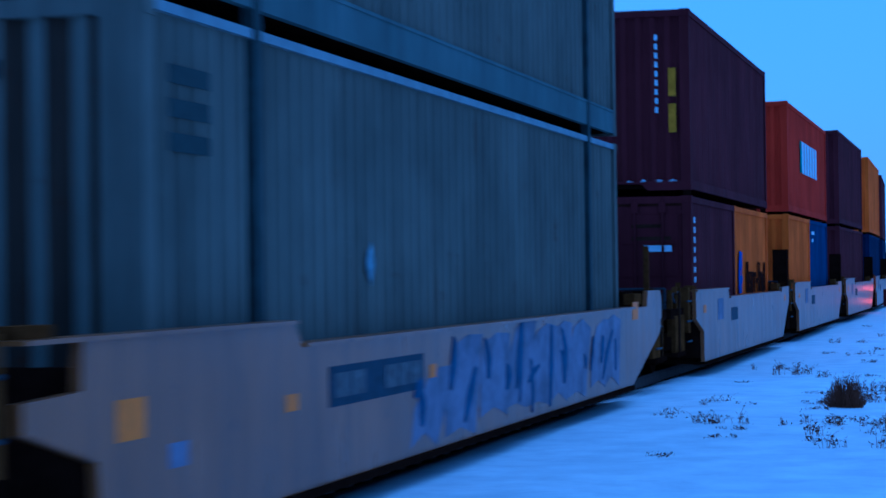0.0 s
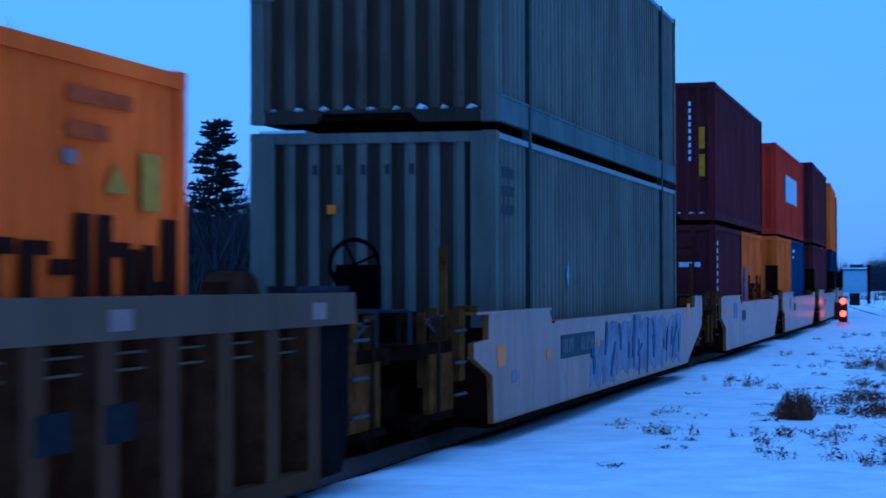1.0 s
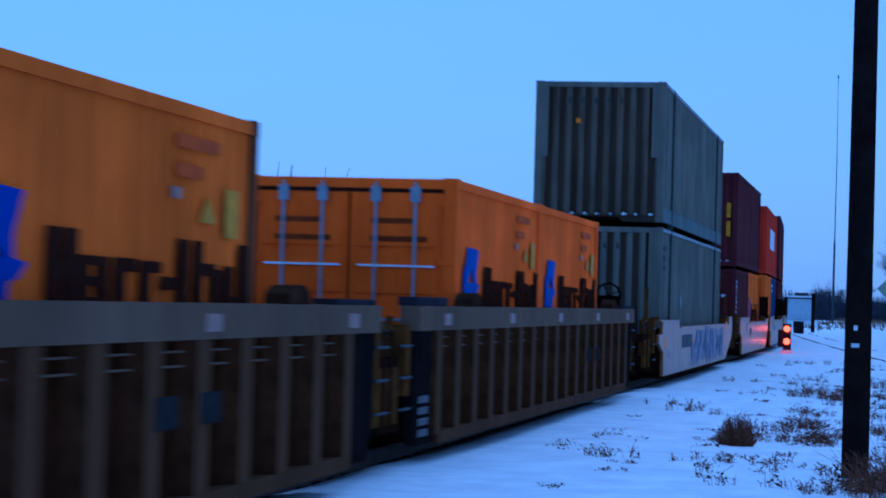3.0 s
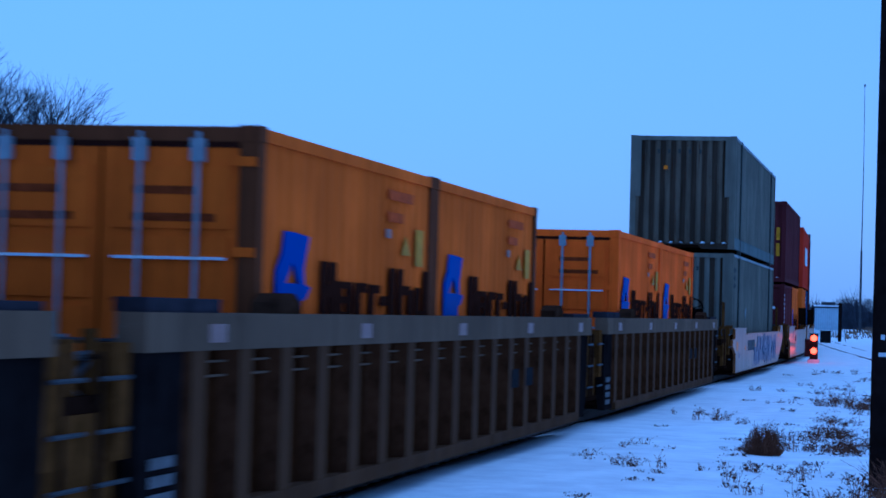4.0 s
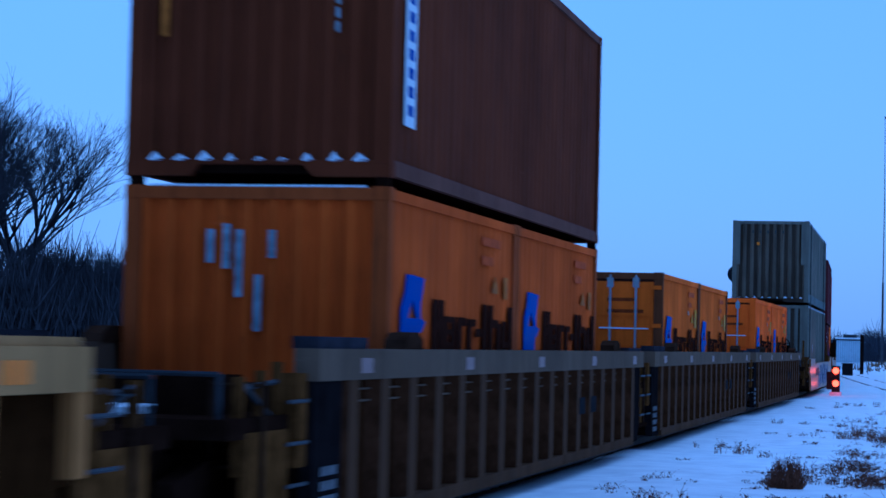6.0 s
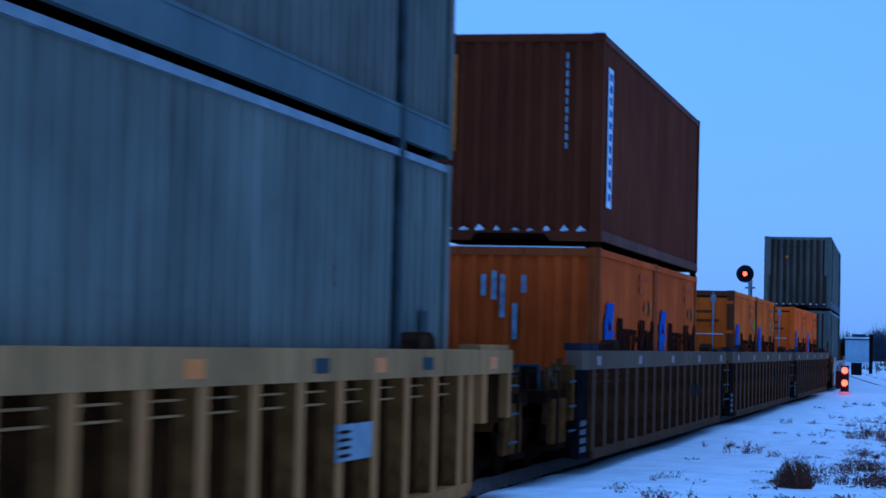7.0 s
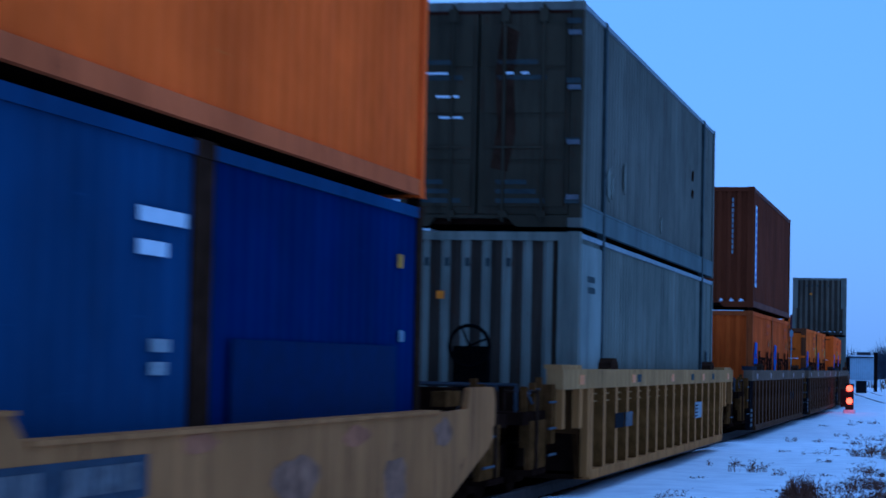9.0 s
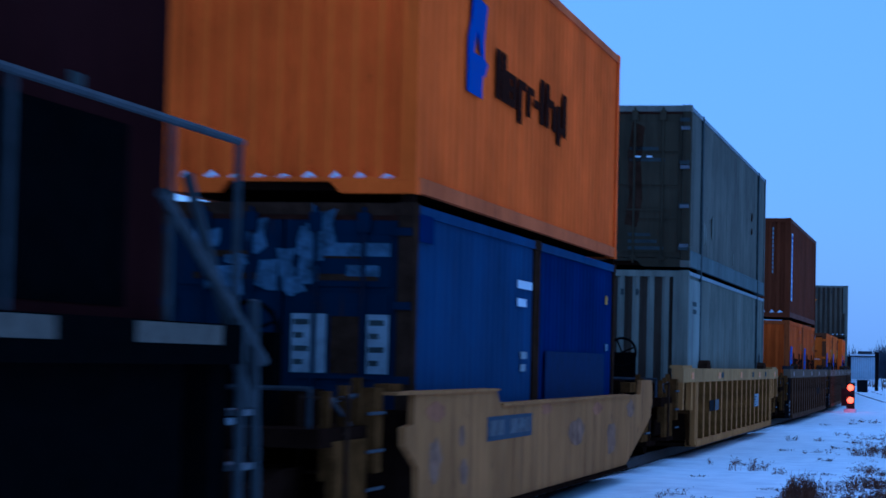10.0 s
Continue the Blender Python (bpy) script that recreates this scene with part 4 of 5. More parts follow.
# tan smooth car
c = load(smooth_car("tan well car with flat plate sides", CAR_TAN, 7.8, 8.9, 8.9, wheel=True, nose=0.35, tail=0.4), sJ, 0)
bars("marking_panel", PLACARD, c, 1.5, [(-4.05, -1.7, 0.75, 0.99)], "dark blue stencilled panel")
for y0, y1 in ((-3.95, -3.6), (-3.55, -3.25), (-2.9, -2.55), (-2.5, -2.2), (-2.15, -1.85)):
    bars("marking_bar", STENCIL, c, 1.505, [(y0, y1, 0.80, 0.95)])
rg = random.Random(31)
for y, z, wd, hg, m2 in ((-6.75, 0.98, 0.95, 0.2, SMUDGE_RED), (-6.6, 0.45, 0.6, 0.42, SMUDGE), (-5.35, 0.72, 0.3, 0.24, SMUDGE), (-5.3, 0.34, 0.45, 0.3, SMUDGE), (0.6, 0.5, 1.3, 0.4, SMUDGE), (2.4, 0.86, 0.9, 0.2, SMUDGE_RED), (3.6, 0.3, 1.0, 0.5, SMUDGE), (5.4, 0.75, 0.8, 0.3, SMUDGE), (-1.2, 0.95, 0.8, 0.14, SMUDGE_RED)):
    bm = bmesh.new()
    n = 14
    prism(bm, [(y + wd * (0.5 + rg.uniform(0.32, 0.52) * math.cos(k * math.tau / n)), z + hg * (0.5 + rg.uniform(0.32, 0.52) * math.sin(k * math.tau / n))) for k in range(n)], 1.498, 1.5025 + rg.uniform(0, 0.002))
    part("worn_patch", bm, m2, c, "worn and repainted patch")
c = load(container("orange high-cube container with a blue emblem", ORANGE, height=HC, snow=0.09, foot=0.077, trim=ORANGE_RAIL), sJ, 3.013)
ship_logo(c, X40, -4.05, 1.17, 0.98, 1.0, -2.6, 4.25, 0.52, 0.1)
c = load(container("blue twenty-foot container with white patches", BLUE, 6.058, rear="door", frame_paint=GRIME, door_paint=DARK_DOOR, trim=BLUE), sJ - 3.05, 0.345)
small_marks(c, X40, 1.85, 2.0, WHITE, 2, 0.85)
bars("white_mark", SHEET_PANEL, c, X40, [(2.1, 2.45, 1.22, 1.3)])
bars("white_mark", SHEET_PANEL, c, X40, [(2.1, 2.4, 1.08, 1.16)])
bars("blue_tag", DEEP_BLUE, c, X40, [(-2.85, -2.3, 2.25, 2.5)])
end_bars("peeling_patch", PEEL, c, -3.03, [(0.32, 1.0, 2.1, 2.22)], "peeling pale patch")
end_bars("peeling_patch", PEEL, c, -3.03, [(0.6, 0.9, 1.92, 2.02)], "peeling pale patch")
for k in range(16):   # torn remains of stickers
    x0, z0, wd, hg = rg.uniform(-0.95, 0.3), rg.uniform(1.72, 2.3), rg.uniform(0.08, 0.26), rg.uniform(0.05, 0.36)
    bm = bmesh.new()
    va = [bm.verts.new((x0 + wd * u + rg.uniform(-0.03, 0.03), -3.034 - 0.0003 * k, z0 + hg * v + rg.uniform(-0.03, 0.03))) for u, v in ((0, 0), (0.5, -0.1), (1, 0), (0.9, 0.5), (1, 1), (0.45, 0.9), (0, 1))]
    bmesh.ops.extrude_face_region(bm, geom=[bm.faces.new(va)])
    bm.verts.ensure_lookup_table()
    for v in bm.verts[7:]:
        v.co.y += 0.006
    part("peeling_patch", bm, PEEL, c, "torn pale sticker remains")
for x0, x1 in ((0.1, 0.42), (0.8, 1.0)):
    p = end_bars("data_panel", SHEET_PANEL, c, -3.03, [(x0, x1, 1.05, 1.58)], "dull white data panel")
    for i in range(4):
        end_bars("marking_bar", FADED_GREY, c, -3.036, [(x0 + 0.02, x0 + (0.16 if i % 2 else 0.11), 1.12 + 0.12 * i, 1.17 + 0.12 * i)])
end_bars("rust_patch", GRIME, c, -3.03, [(0.46, 0.76, 1.05, 1.56)], "large rusty patch")
c = load(container("deep blue twenty-foot container in the well", DEEP_BLUE, 6.058, frame_paint=GRIME, trim=BLUE), sJ + 3.05, 0.345)
bars("yellow_sticker", STICKER, c, X40, [(2.12, 2.28, 2.0, 2.12)])
bars("pale_sticker", PATCH, c, X40, [(2.22, 2.36, 1.36, 1.46)])
bars("blue_repair", plain("dark_blue_repaint", (0.004, 0.010, 0.055), 0.8), c, X40, [(-2.45, 2.1, 0.2, 1.32)], "darker repainted patch")


# ================= lineside things =================
def utility_pole():
    ob = tagged(new("utility_pole"), "dark creosoted wooden utility pole in weeds", "pole")
    bm = bmesh.new()
    n = 20
    rings = []
    for i in range(16):
        z = -0.25 + i * 0.62
        r = 0.138 - 0.0022 * i
        rings.append([bm.verts.new(((r + 0.004 * noise.noise((k, i * 0.3, 5))) * math.cos(k * math.tau / n), (r + 0.004 * noise.noise((k, i * 0.3, 9))) * math.sin(k * math.tau / n), z)) for k in range(n)])
    for p, q in zip(rings, rings[1:]):
        for k in range(n):
            bm.faces.new((p[k], p[(k + 1) % n], q[(k + 1) % n], q[k]))
    bm.faces.new(rings[-1])
    part("shaft", bm, WOOD, ob)
    boxes("tag", WHITE, ob, (-0.045, -0.005, -0.143, -0.135, 1.36, 1.41), label="small white tag")
    boxes("tag", WHITE, ob, (-0.065, 0.015, -0.143, -0.135, 1.19, 1.23), label="small white tag")
    ob.location = (-0.315, 23.1, 0)


def warning_sign():
    ob = tagged(new("warning_sign"), "diamond warning sign seen from behind on steel post", "sign")
    boxes("post", GALV, ob, (-0.03, 0.03, -0.015, 0.015, -0.3, 2.5))
    bm = bmesh.new()
    prism(bm, [(0.0, 1.72), (0.33, 2.06), (0.0, 2.40), (-0.33, 2.06)], -0.004, 0.004)
    bmesh.ops.rotate(bm, verts=bm.verts[:], cent=(0, 0, 0), matrix=Matrix.Rotation(radians(90), 3, "Z"))
    bmesh.ops.translate(bm, verts=bm.verts[:], vec=(0, 0.025, 0))
    part("plate", bm, SIGN_BACK, ob, "dull greenish back of a sign plate")
    ob.location = (0.06, 44.6, -0.05)


def lens(parent, x, y, z, r, name="lens"):
    bm = bmesh.new()
    rod(bm, (x, y - 0.03, z), (x, y + 0.02, z), r * 0.8, 20, r)
    return part(name, bm, RED_LAMP, parent, "lit red lens")


def red_light(x, y, z, power):
    l = new("signal_lamp", bpy.data.lights.new("signal_lamp", "POINT"))
    l.data.energy, l.data.color, l.data.shadow_soft_size = power, (1.0, 0.06, 0.02), 0.08
    l.location = (x, y, z)


def dwarf_signal():
    ob = tagged(new("dwarf_signal"), "low black two-lamp railway signal showing red", "signal")
    boxes("base", SHED_WHITE, ob, (-0.22, 0.22, -0.2, 0.3, -0.25, 0.14), label="snowy concrete base")
    boxes("housing", SIGNAL_BLACK, ob, (-0.15, 0.15, 0.0, 0.28, 0.14, 1.12))
    boxes("relay_box", SIGNAL_BLACK, ob, (-0.34, -0.155, 0.05, 0.3, 0.24, 0.9))
    for z in (0.94, 0.466):
        lens(ob, 0, -0.02, z, 0.125)
        bm = bmesh.new()
        for k in range(9):
            a, b2 = radians(k * 20), radians((k + 1) * 20)
            p = [(0.15 * math.cos(q), yy, z + 0.15 * math.sin(q)) for q in (a, b2) for yy in (-0.16, 0.0)]
            v = [bm.verts.new(c) for c in p]
            bm.faces.new((v[0], v[1], v[3], v[2]))
        h = part("hood", bm, SIGNAL_BLACK, ob, "black half-round hood")
        m = h.modifiers.new("thick", "SOLIDIFY")
        m.thickness = 0.012
        red_light(-3.83, 85.6, z - 0.12, 10)
    ob.location = (-3.83, 86, -0.12)


def mast_signal():
    ob = tagged(new("mast_signal"), "round black target signal on a mast showing red", "signal")
    bm = bmesh.new()
    rod(bm, (0.22, 0.1, -0.3), (0.22, 0.1, 4.45), 0.09, 12)
    part("mast", bm, GALV, ob)
    boxes("bracket", GALV, ob, (0.0, 0.42, 0.02, 0.2, 4.08, 4.16))
    boxes("bracket", GALV, ob, (0.12, 0.3, 0.0, 0.1, 4.25, 4.5))
    bm = bmesh.new()
    rod(bm, (0, 0, 4.7), (0, 0.03, 4.7), 0.37, 36)
    rod(bm, (0, 0.03, 4.7), (0, 0.3, 4.7), 0.17, 20)
    part("target_disc", bm, SIGNAL_BLACK, ob, "round black target disc")
    lens(ob, 0, -0.03, 4.7, 0.10)
    bm = bmesh.new()
    rod(bm, (0.0, -0.012, 4.7), (0, 0.0, 4.7), 0.17, 24)
    part("lamp_bezel", bm, BLACK, ob)
    ob.location = (-8.43, 95, 0)


def signal_shed():
    ob = tagged(new("equipment_shed"), "pale metal equipment shed with snow on its roof", "shed")
    bm = bmesh.new()
    corrugated(bm, 2.2, -0.2, 2.85, -1.2, 0.02, 0.2, -1, "x")
    part("front_wall", bm, SHED_WHITE, ob)
    boxes("wall", SHED_WHITE, ob, (-1.1, 1.1, -1.17, 1.3, -0.2, 2.85))
    boxes("roof", ROOF_DARK, ob, (-1.25, 1.2, -1.35, 1.4, 2.85, 2.98))
    boxes("snow_on_roof", SNOW, ob, (-1.2, 1.15, -1.33, 1.38, 2.98, 3.12), label="layer of snow on the roof")
    boxes("roof_vent", ROOF_DARK, ob, (-0.55, 0.75, -0.2, 0.4, 3.12, 3.42))
    boxes("snow_bank", SNOW, ob, (-1.6, 1.8, -1.9, -1.3, -0.2, 0.8), label="bank of drifted snow")
    ob.location = (-8.4, 215, -0.25)
    for x, y, z0, z1, w in ((-5.68, 170, -0.2, 2.8, 0.13), (-7.72, 170, -0.2, 2.4, 0.1), (-8.25, 172, -0.2, 2.5, 0.12)):
        p = tagged(boxes("lineside_post", WOOD, None, (-w, w, -w, w, z0, z1)), "dark square wooden lineside post in snow", "post", "dark lineside posts")
        p.location = (x, y, 0)
    bm = bmesh.new()
    rod(bm, (0, 0, 0.95), (0.14, -0.3, -0.2), 0.03, 6)
    p = tagged(part("guy_wire", bm, STEEL), "thin wire guy beside a dark post", "wire")
    p.location = (-5.35, 170, 0)
    c = tagged(new("relay_cabinet"), "small dark relay cabinet standing on snow", "cabinet")
    boxes("body", SIGNAL_BLACK, c, (-0.36, 0.36, -0.3, 0.3, -0.2, 0.82))
    boxes("lid", SIGNAL_BLACK, c, (-0.4, 0.4, -0.34, 0.34, 0.82, 0.87))
    c.location = (-6.32, 160, -0.12)


def radio_mast():
    ob = tagged(new("radio_mast"), "tall slender radio mast on the horizon", "mast")
    bm = bmesh.new()
    rod(bm, (0, 0, -0.3), (0, 0, 11), 0.16, 10, 0.13)
    part("lower_tube", bm, ROOF_DARK, ob)
    bm = bmesh.new()
    rod(bm, (0, 0, 11), (0.03, 0, 22), 0.075, 8, 0.05)
    rod(bm, (0.03, 0, 22), (-0.05, 0, 32.6), 0.045, 8, 0.03)
    part("whip", bm, ROOF_DARK, ob)
    boxes("tip", ROOF_DARK, ob, (-0.12, 0.05, -0.05, 0.05, 32.5, 32.9))
    ob.location = (-7.45, 300, -0.3)


def branch(bm, p, d, r, depth, length, spread, rnd):
    """Grow a limb and its forks as tapered sticks."""
    q = p + d * length
    rod(bm, p, q, r, 5 if r > 0.03 else 3, r * 0.68)
    if depth == 0:
        return
    for k in range(rnd.choice((2, 3, 3))):
        nd = (d + Vector((rnd.uniform(-1, 1), rnd.uniform(-1, 1), rnd.uniform(-0.35, 0.75))) * spread).normalized()
        branch(bm, p.lerp(q, rnd.uniform(0.6, 1.0)), nd, r * rnd.uniform(0.5, 0.68), depth - 1, length * rnd.uniform(0.66, 0.86), spread, rnd)


def bare_tree(seed, height, label):
    rnd = random.Random(seed)
    ob = tagged(new("bare_tree"), label, "tree", "bare winter trees")
    bm = bmesh.new()
    rod(bm, (0, 0, -0.3), (0, 0, height * 0.28), height * 0.02, 9, height * 0.015)
    part("trunk", bm, BARK, ob)
    bm = bmesh.new()
    top = Vector((0, 0, height * 0.26))
    for k in range(8):
        a = k * math.tau / 8 + rnd.uniform(-0.4, 0.4)
        d = Vector((math.cos(a) * 0.62, math.sin(a) * 0.62, rnd.uniform(0.6, 1.2))).normalized()
        branch(bm, top + Vector((0, 0, rnd.uniform(-0.1, 0.02) * height)), d, height * 0.008, 6, height * 0.175, 0.6, rnd)
    part("crown", bm, TWIG, ob, "fine bare twigs")
    return ob


def conifer(height):
    rnd = random.Random(5)
    ob = tagged(new("conifer"), "dark ragged conifer among bare trees", "tree")
    bm = bmesh.new()
    rod(bm, (0, 0, -0.3), (0, 0, height), 0.16, 8, 0.03)
    part("trunk", bm, BARK, ob)
    bm = bmesh.new()
    for i in range(210):
        z = height * (0.2 + 0.8 * i / 210)
        reach = (1 - i / 235) * 2.4 * rnd.uniform(0.6, 1.15) + 0.5
        a = rnd.uniform(0, math.tau)
        d = Vector((math.cos(a), math.sin(a), 0.12))
        for k in range(20):
            t = 0.2 + 0.8 * k / 19
            c = Vector((0, 0, z)) + d * reach * t
            e = c + Vector((rnd.uniform(-1, 1), rnd.uniform(-1, 1), rnd.uniform(-0.3, 0.8))) * 0.32
            rod(bm, c, e, 0.075, 3, 0.012)
    part("crown", bm, NEEDLE, ob, "dark clumped needles")
    return ob


def woods():
    rnd = random.Random(11)
    kinds = [bare_tree(k, h, "bare winter tree with dense fine twigs") for k, h in ((1, 21.5), (2, 17), (3, 8.9), (4, 7.8))]
    spots = [(0, -61, 122), (0, -59, 124), (1, -56, 118), (1, -53, 112), (2, -45, 121), (2, -42.6, 119), (3, -37, 122), (3, -33, 126), (2, -47.5, 116), (3, -43.5, 112), (3, -44, 126), (3, -40.5, 118), (3, -36, 117), (2, -46.5, 113), (0, -56, 130), (0, -61, 130), (0, -66, 126), (1, -62, 116), (3, -30, 131), (3, -41.6, 116), (3, -39, 115), (2, -38.4, 124)]
    for i, (k, x, y) in enumerate(spots):
        m = pose(x, y, -0.1, 0, 0, rnd.uniform(0, 360))
        if i in (0, 2, 4, 6):
            kinds[k].matrix_basis = m
        else:
            copy_thing(kinds[k], m)
    conifer(10.6).location = (-39.9, 120, 0)
    # thicket under the trees, and the far belts of brush
    for name, lab, x0, x1, y0, y1, h, n, mt in (
            ("thicket", "dark bare thicket under the trees", -75, -49, 108, 140, 9.0, 5500, TWIG),
            ("thicket", "dark low thicket behind the line", -50, -27, 108, 140, 6.9, 8000, TWIG),
            ("thicket", "dark bare woods further back", -100, -40, 150, 180, 10.0, 5000, TWIG),
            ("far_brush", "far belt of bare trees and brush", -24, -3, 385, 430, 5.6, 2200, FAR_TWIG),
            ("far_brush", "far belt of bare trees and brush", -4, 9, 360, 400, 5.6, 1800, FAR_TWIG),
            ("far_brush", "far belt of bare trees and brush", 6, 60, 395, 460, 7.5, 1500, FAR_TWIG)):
        bm = bmesh.new()
        for i in range(n):
            x, y = rnd.uniform(x0, x1), rnd.uniform(y0, y1)
            hh = h * rnd.uniform(0.35, 1.0) * (0.72 + 0.4 * noise.noise((x * 0.22, y * 0.02, 4)))
            for k in range(3):
                b0 = Vector((x + rnd.uniform(-0.4, 0.4), y, -0.1 if k == 0 else hh * rnd.uniform(0.2, 0.6)))
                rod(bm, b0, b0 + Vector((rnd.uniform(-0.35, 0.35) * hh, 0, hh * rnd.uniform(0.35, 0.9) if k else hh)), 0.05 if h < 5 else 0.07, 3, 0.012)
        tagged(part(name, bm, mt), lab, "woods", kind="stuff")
    # taller bare trees at the far right
    for x, y, k in ((2.0, 402, 1), (4.4, 405, 1), (7.0, 404, 0), (-13.0, 410, 3), (-9.6, 408, 3), (-5.0, 410, 2)):
        copy_thing(kinds[k], pose(x, y, -0.1, 0, 0, rnd.uniform(0, 360)))
    # strips of dry grass across the fields
    bm = bmesh.new()
    for i in range(5200):
        x, y = rnd.uniform(-20, 30), 190 + 190 * rnd.random() ** 0.8
        if noise.noise((x * 0.12, y * 0.045, 2)) < 0.02 or abs(x - on_track(y)[0]) < 3:
            continue
        h = rnd.uniform(0.15, 0.55)
        rod(bm, (x, y, -0.12), (x + rnd.uniform(-0.2, 0.2), y, h), 0.07, 3, 0.01)
    tagged(part("dry_grass", bm, DRYGRASS), "strips of dry brown grass across snowy fields", "grass", kind="stuff")


def house(x, y, w, d, h, roof):
    ob = tagged(new("house"), "small far house with a snowy gable roof", "house", "far houses")
    boxes("wall", HOUSE_WALL, ob, (-w, w, -d, d, -0.2, h))
    bm = bmesh.new()
    prism(bm, [(-w - 0.3, h), (w + 0.3, h), (0, h + roof)], -d - 0.3, d + 0.3)
    bmesh.ops.rotate(bm, verts=bm.verts[:], cent=(0, 0, 0), matrix=Matrix.Rotation(radians(90), 3, "Z"))
    part("roof", bm, SNOW, ob, "gable roof under snow")
    for k in (-0.5, 0.5):
        win = boxes("window", ROOF_DARK, ob, (k * w - 0.5, k * w + 0.5, -d - 0.04, -d + 0.02, 1.0, 2.3))
        boxes("sill", WHITE, win, (k * w - 0.6, k * w + 0.6, -d - 0.1, -d - 0.0, 0.9, 1.0))
    ob.location = (x, y, 0)


def leaf(bm, p, r, rnd):
    c = [bm.verts.new(p + Vector((rnd.uniform(-1, 1), rnd.uniform(-1, 1), rnd.uniform(-0.7, 0.7))) * r) for _ in range(4)]
    for t in ((0, 1, 2), (0, 2, 3), (0, 3, 1), (1, 3, 2)):
        bm.faces.new([c[j] for j in t])


def weed(seed, height, spread, n, leafy=3, lean=0.6):
    """Dead stalks in a few uneven tussocks, hung with shrivelled leaves."""
    rnd = random.Random(seed)
    ob = tagged(new("dry_weed"), "dead brown weed standing out of the snow", "weed", "dead weeds in the snow")
    st, sd = bmesh.new(), bmesh.new()
    roots = [(rnd.uniform(-spread, spread), rnd.uniform(-spread, spread), rnd.uniform(0.5, 1.0)) for _ in range(max(2, n // 7))]
    for i in range(n):
        x, y, big = rnd.choice(roots)
        b = Vector((x + rnd.gauss(0, 0.035), y + rnd.gauss(0, 0.035), -0.03))
        hh = height * big * rnd.uniform(0.4, 1)
        side = Vector((rnd.gauss(0, 1), rnd.gauss(0, 1), 0)) * lean * hh * 0.5
        mid, e = b + side * 0.35 + Vector((0, 0, hh * 0.65)), b + side + Vector((0, 0, hh * rnd.uniform(0.75, 1.05)))
        rod(st, b, mid, 0.003, 3, 0.0022), rod(st, mid, e, 0.0022, 3, 0.0015)
        for k in range(rnd.randint(1, leafy)):
            leaf(sd, b.lerp(e, rnd.uniform(0.45, 1.05)) + Vector((rnd.gauss(0, 0.02), rnd.gauss(0, 0.02), rnd.gauss(0, 0.015))), rnd.uniform(0.012, 0.026), rnd)
    tagged(part("stalk_clump", st, WEED, ob), kind="stuff")
    tagged(part("seed_clump", sd, SEED, ob, "shrivelled dark leaves and seed heads"), kind="stuff")
    return ob


def bush():
    rnd = random.Random(3)
    ob = tagged(new("dead_bush"), "round dead brown bush in the snow", "bush")
    bm, sd = bmesh.new(), bmesh.new()
    for i in range(800):
        a, u = rnd.uniform(0, math.tau), rnd.random() ** 0.8
        lump = 1 + 0.22 * noise.noise((math.cos(a) * 1.7, math.sin(a) * 1.7, u * 2))
        r = 0.275 * math.sqrt(1 - 0.82 * u * u) * lump * rnd.uniform(0.72, 1.06)
        e = Vector((math.cos(a) * r, math.sin(a) * r, 0.03 + 0.34 * u * lump * rnd.uniform(0.85, 1.08)))
        b = Vector((e.x * rnd.uniform(0.3, 0.8), e.y * rnd.uniform(0.3, 0.8), 0.0))
        mid = b.lerp(e, 0.6) + Vector((rnd.gauss(0, 1), rnd.gauss(0, 1), rnd.gauss(0, 0.5))) * 0.03
        rod(bm, b, mid, 0.003, 3, 0.0025), rod(bm, mid, e, 0.0025, 3, 0.0016)
        if rnd.random() < 0.2:
            leaf(sd, e, 0.018, rnd)
        if i % 40 == 0:
            rod(bm, mid, e + (e - b) * 0.22 + Vector((rnd.gauss(0, 0.03), rnd.gauss(0, 0.03), 0.02)), 0.0024, 3, 0.0014)
    tagged(part("twig_mass", bm, WEED, ob), kind="stuff")
    tagged(part("leaf_litter", sd, SEED, ob), kind="stuff")
    ob.location = (-1.78, 27.25, -0.12)


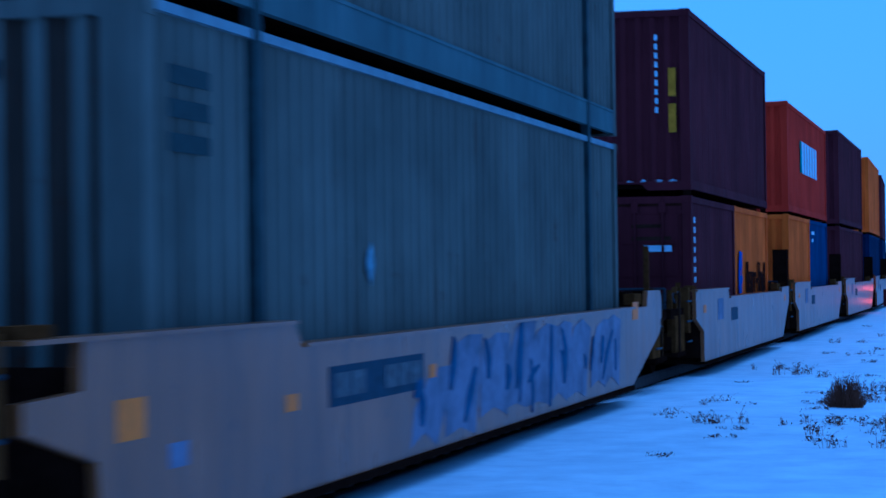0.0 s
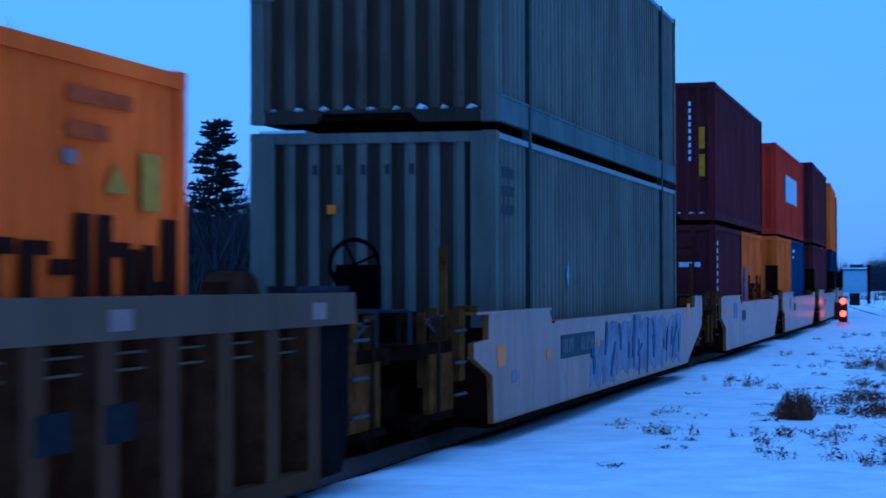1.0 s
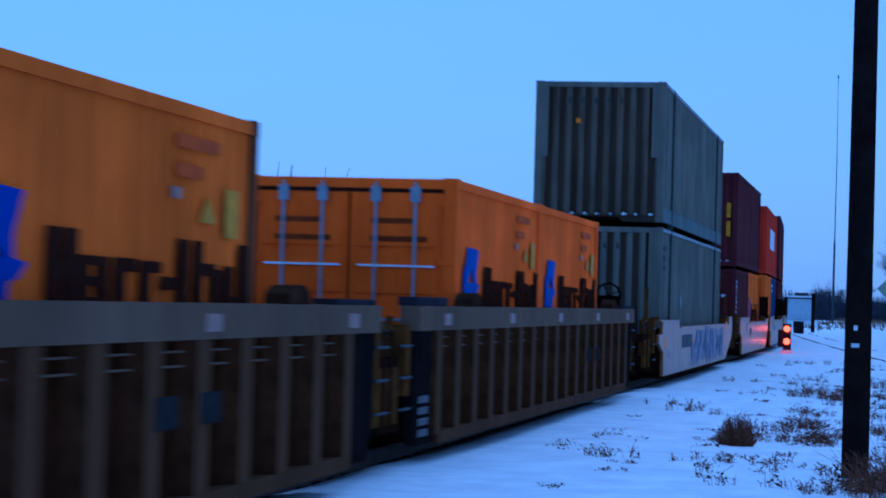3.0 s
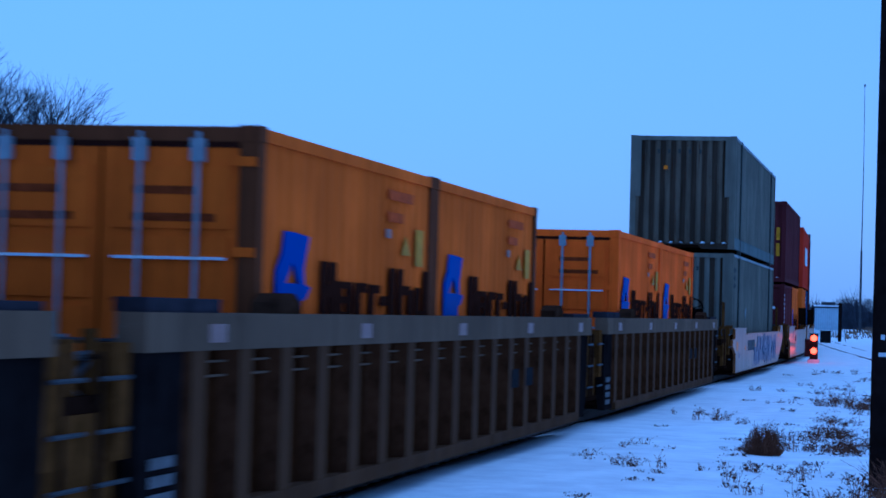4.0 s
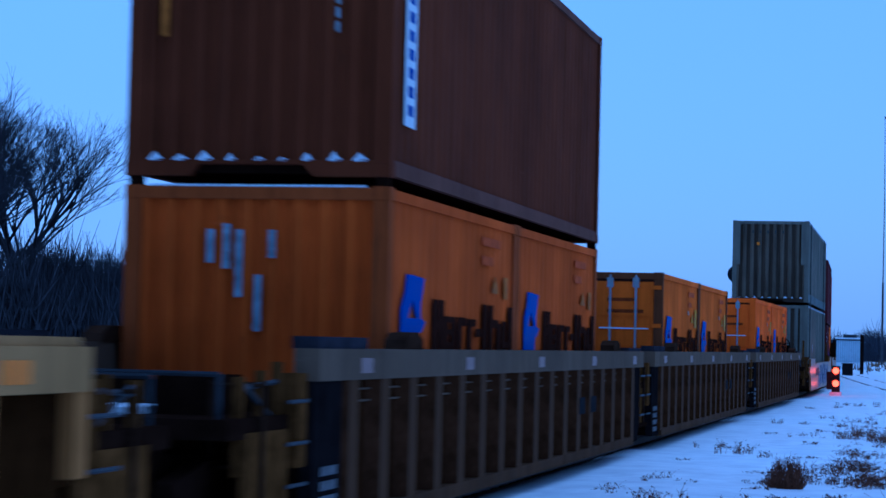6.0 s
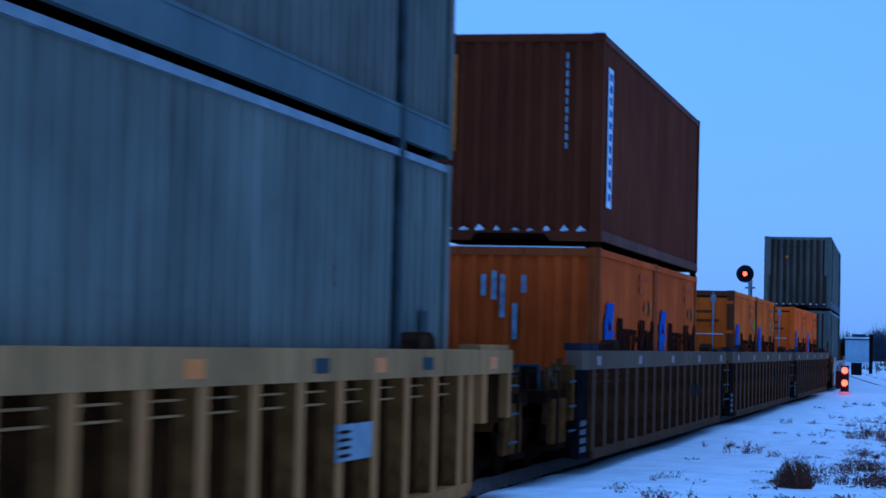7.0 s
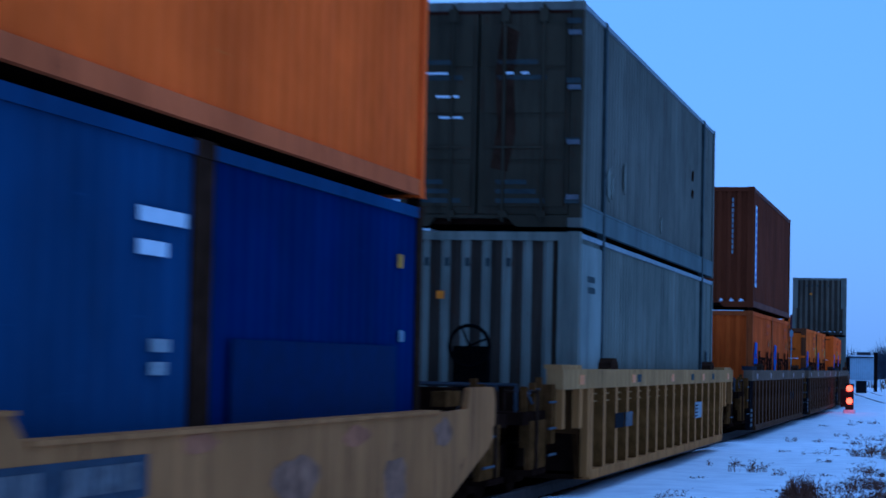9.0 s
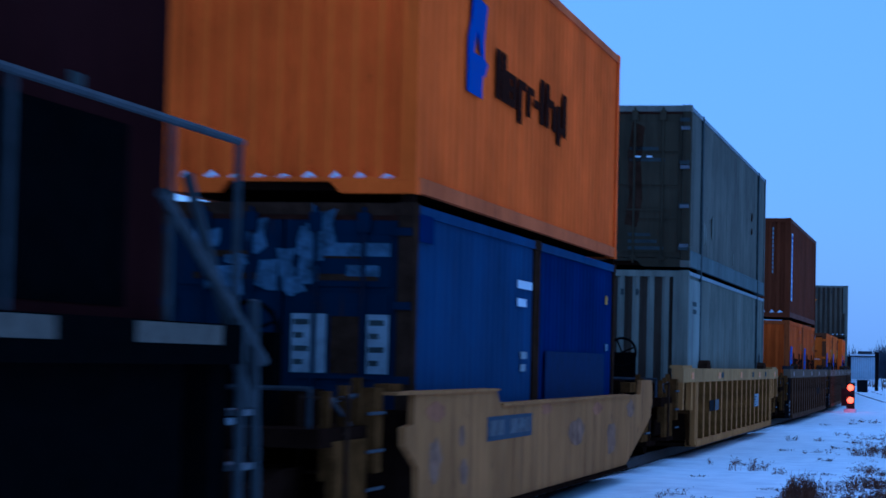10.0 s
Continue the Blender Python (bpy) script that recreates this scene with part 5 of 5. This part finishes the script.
def weeds():
    rnd = random.Random(21)
    kinds = [weed(1, 0.27, 0.24, 70, 2), weed(2, 0.36, 0.22, 90, 2), weed(3, 0.15, 0.2, 24), weed(4, 0.5, 0.2, 120, 2, 0.9), weed(5, 0.17, 0.45, 46), weed(6, 0.3, 0.09, 12, 2)]
    spots = [(0, -2.9, 24.2), (2, -2.6, 23.5), (2, -3.0, 20.1), (0, -3.2, 36.1), (2, -3.3, 44.5), (1, -1.7, 43.1), (1, -1.5, 44.9), (0, -1.1, 35.6), (0, -1.4, 36.3), (1, -1.4, 30.5), (0, -1.45, 28.5), (1, -0.9, 28.2), (0, -0.7, 29.0), (4, -1.6, 24.6), (2, -1.6, 21.9), (4, -0.9, 23.3), (2, -1.5, 64.4), (1, -0.2, 49.5), (0, 0.3, 39.9), (1, 0.2, 29.6), (1, 0.1, 25.2),
             (3, -0.12, 21.6), (3, 0.02, 21.0), (3, 0.12, 22.7), (2, -2.8, 22.2), (2, -2.2, 26.8), (3, 0.3, 23.4), (3, 0.42, 21.8), (1, -0.3, 21.0), (0, -0.5, 20.6), (3, 0.2, 20.2), (3, -0.08, 20.3)]
    spots += [(rnd.choice((0, 0, 1, 2, 4)), rnd.uniform(-1.2, 1.4), rnd.uniform(26, 48)) for i in range(54)]
    spots += [(rnd.choice((2, 4)), rnd.uniform(-3.8, 0.5), rnd.uniform(24, 75)) for i in range(30)]
    spots += [(rnd.choice((2, 2, 4, 5)), rnd.uniform(-2.4, 1.4), 21 + 34 * rnd.random() ** 1.3) for i in range(56)]
    used = set()
    for k, x, y in spots:
        m = pose(x, y, -0.11, 0, 0, rnd.uniform(0, 360))
        if k not in used:
            used.add(k)
            kinds[k].matrix_basis = m
        else:
            copy_thing(kinds[k], m)


utility_pole()
warning_sign()
dwarf_signal()
mast_signal()
signal_shed()
radio_mast()
house(7.0, 352, 3.0, 4, 2.2, 1.6)
house(-4.2, 420, 4.5, 4, 2.2, 2.0)
woods()
bush()
weeds()


# ================= locomotive that ends the view =================
def locomotive():
    ob = tagged(new("locomotive"), "dark maroon locomotive with grey handrails", "locomotive")
    f = 10.0   # front of the deck
    boxes("deck", BLACK, ob, (-1.5, 1.5, -f, f, 1.48, 1.73))
    for y0, y1 in ((-9.6, 5.4), (5.8, 6.85), (8.0, 9.5)):
        boxes("sill_stripe", SHABBY, ob, (1.5, 1.505, y0, y1, 1.6, 1.72), label="pale reflective stripe")
    boxes("hood", LOCO, ob, (-1.3, 1.3, -9.0, 8.93, 1.73, 4.6))
    boxes("roof", RUSTY, ob, (-1.0, 1.0, -9.0, 8.0, 4.6, 4.8))
    for i in range(6):
        boxes("louvre_panel", BLACK, ob, (1.3, 1.31, 8.3 - 2.3 * i - 2.2, 8.3 - 2.3 * i, 1.8, 2.84))
        boxes("air_intake", BLACK, ob, (1.3, 1.31, 7.7 - 2.3 * i - 1.2, 7.7 - 2.3 * i, 3.5, 4.3))
    boxes("placard", FADED_GREY, ob, (1.3, 1.312, 7.4, 7.6, 2.94, 3.04))
    boxes("placard", FADED_GREY, ob, (1.3, 1.312, 5.75, 6.1, 2.92, 3.08))
    boxes("fuel_tank", BLACK, ob, (-1.4, 1.4, -4, 4, 0.35, 1.48))
    boxes("side_skirt", BLACK, ob, (1.30, 1.36, 4.2, 9.2, 0.45, 1.48))
    boxes("pilot", BLACK, ob, (-1.4, 1.4, 9.6, 9.95, 0.15, 1.48))
    bm = bmesh.new()
    rod(bm, (1.46, -9.8, 2.9), (1.46, 9.9, 2.9), 0.026, 8)
    part("handrail", bm, RAIL_GREY, ob)
    for y in (9.85, 8.6, 6.3, 4.0, 1.7, -0.6, -2.9, -5.2, -7.5, -9.7):
        bm = bmesh.new()
        rod(bm, (1.46, y, 1.72), (1.46, y, 2.9), 0.026, 8)
        part("stanchion", bm, RAIL_GREY, ob)
    for a, b2 in (((1.48, 8.4, 2.46), (1.48, 10.45, 1.5)), ((1.1, 9.9, 2.7), (1.5, 10.1, 1.2)), ((1.48, 9.95, 0.4), (1.48, 9.95, 1.72)), ((1.48, 10.35, 0.5), (1.48, 10.2, 1.9))):
        bm = bmesh.new()
        rod(bm, a, b2, 0.035, 8)
        part("step_rail", bm, RAIL_GREY, ob)
    for z in (0.45, 0.8, 1.15):
        boxes("step", STEEL, ob, (0.95, 1.48, 9.95, 10.3, z, z + 0.04))
    bogie(6.2, ob), bogie(-6.2, ob)
    return ob


load(locomotive(), -112.0, 0)


def motions():
    for ob, s, z, off in CARS:
        rows = []
        for i in range(21):
            x, y, h = on_track(s + gone(i * 0.5), off)
            rows.append((i * 0.5, pose(x, y, z, 0, 0, h)))
        walk(ob, rows)
        if ob.name.startswith("well_car") and -95 < s < 25:
            for w in [o for o in ob.children_recursive if o.name.startswith("wheelset")]:
                yy = w.location.y
                walk(w, [(i / 30, pose(0, yy, 0.43, -math.degrees(gone(i / 30) / 0.42))) for i in range(301)])


motions()
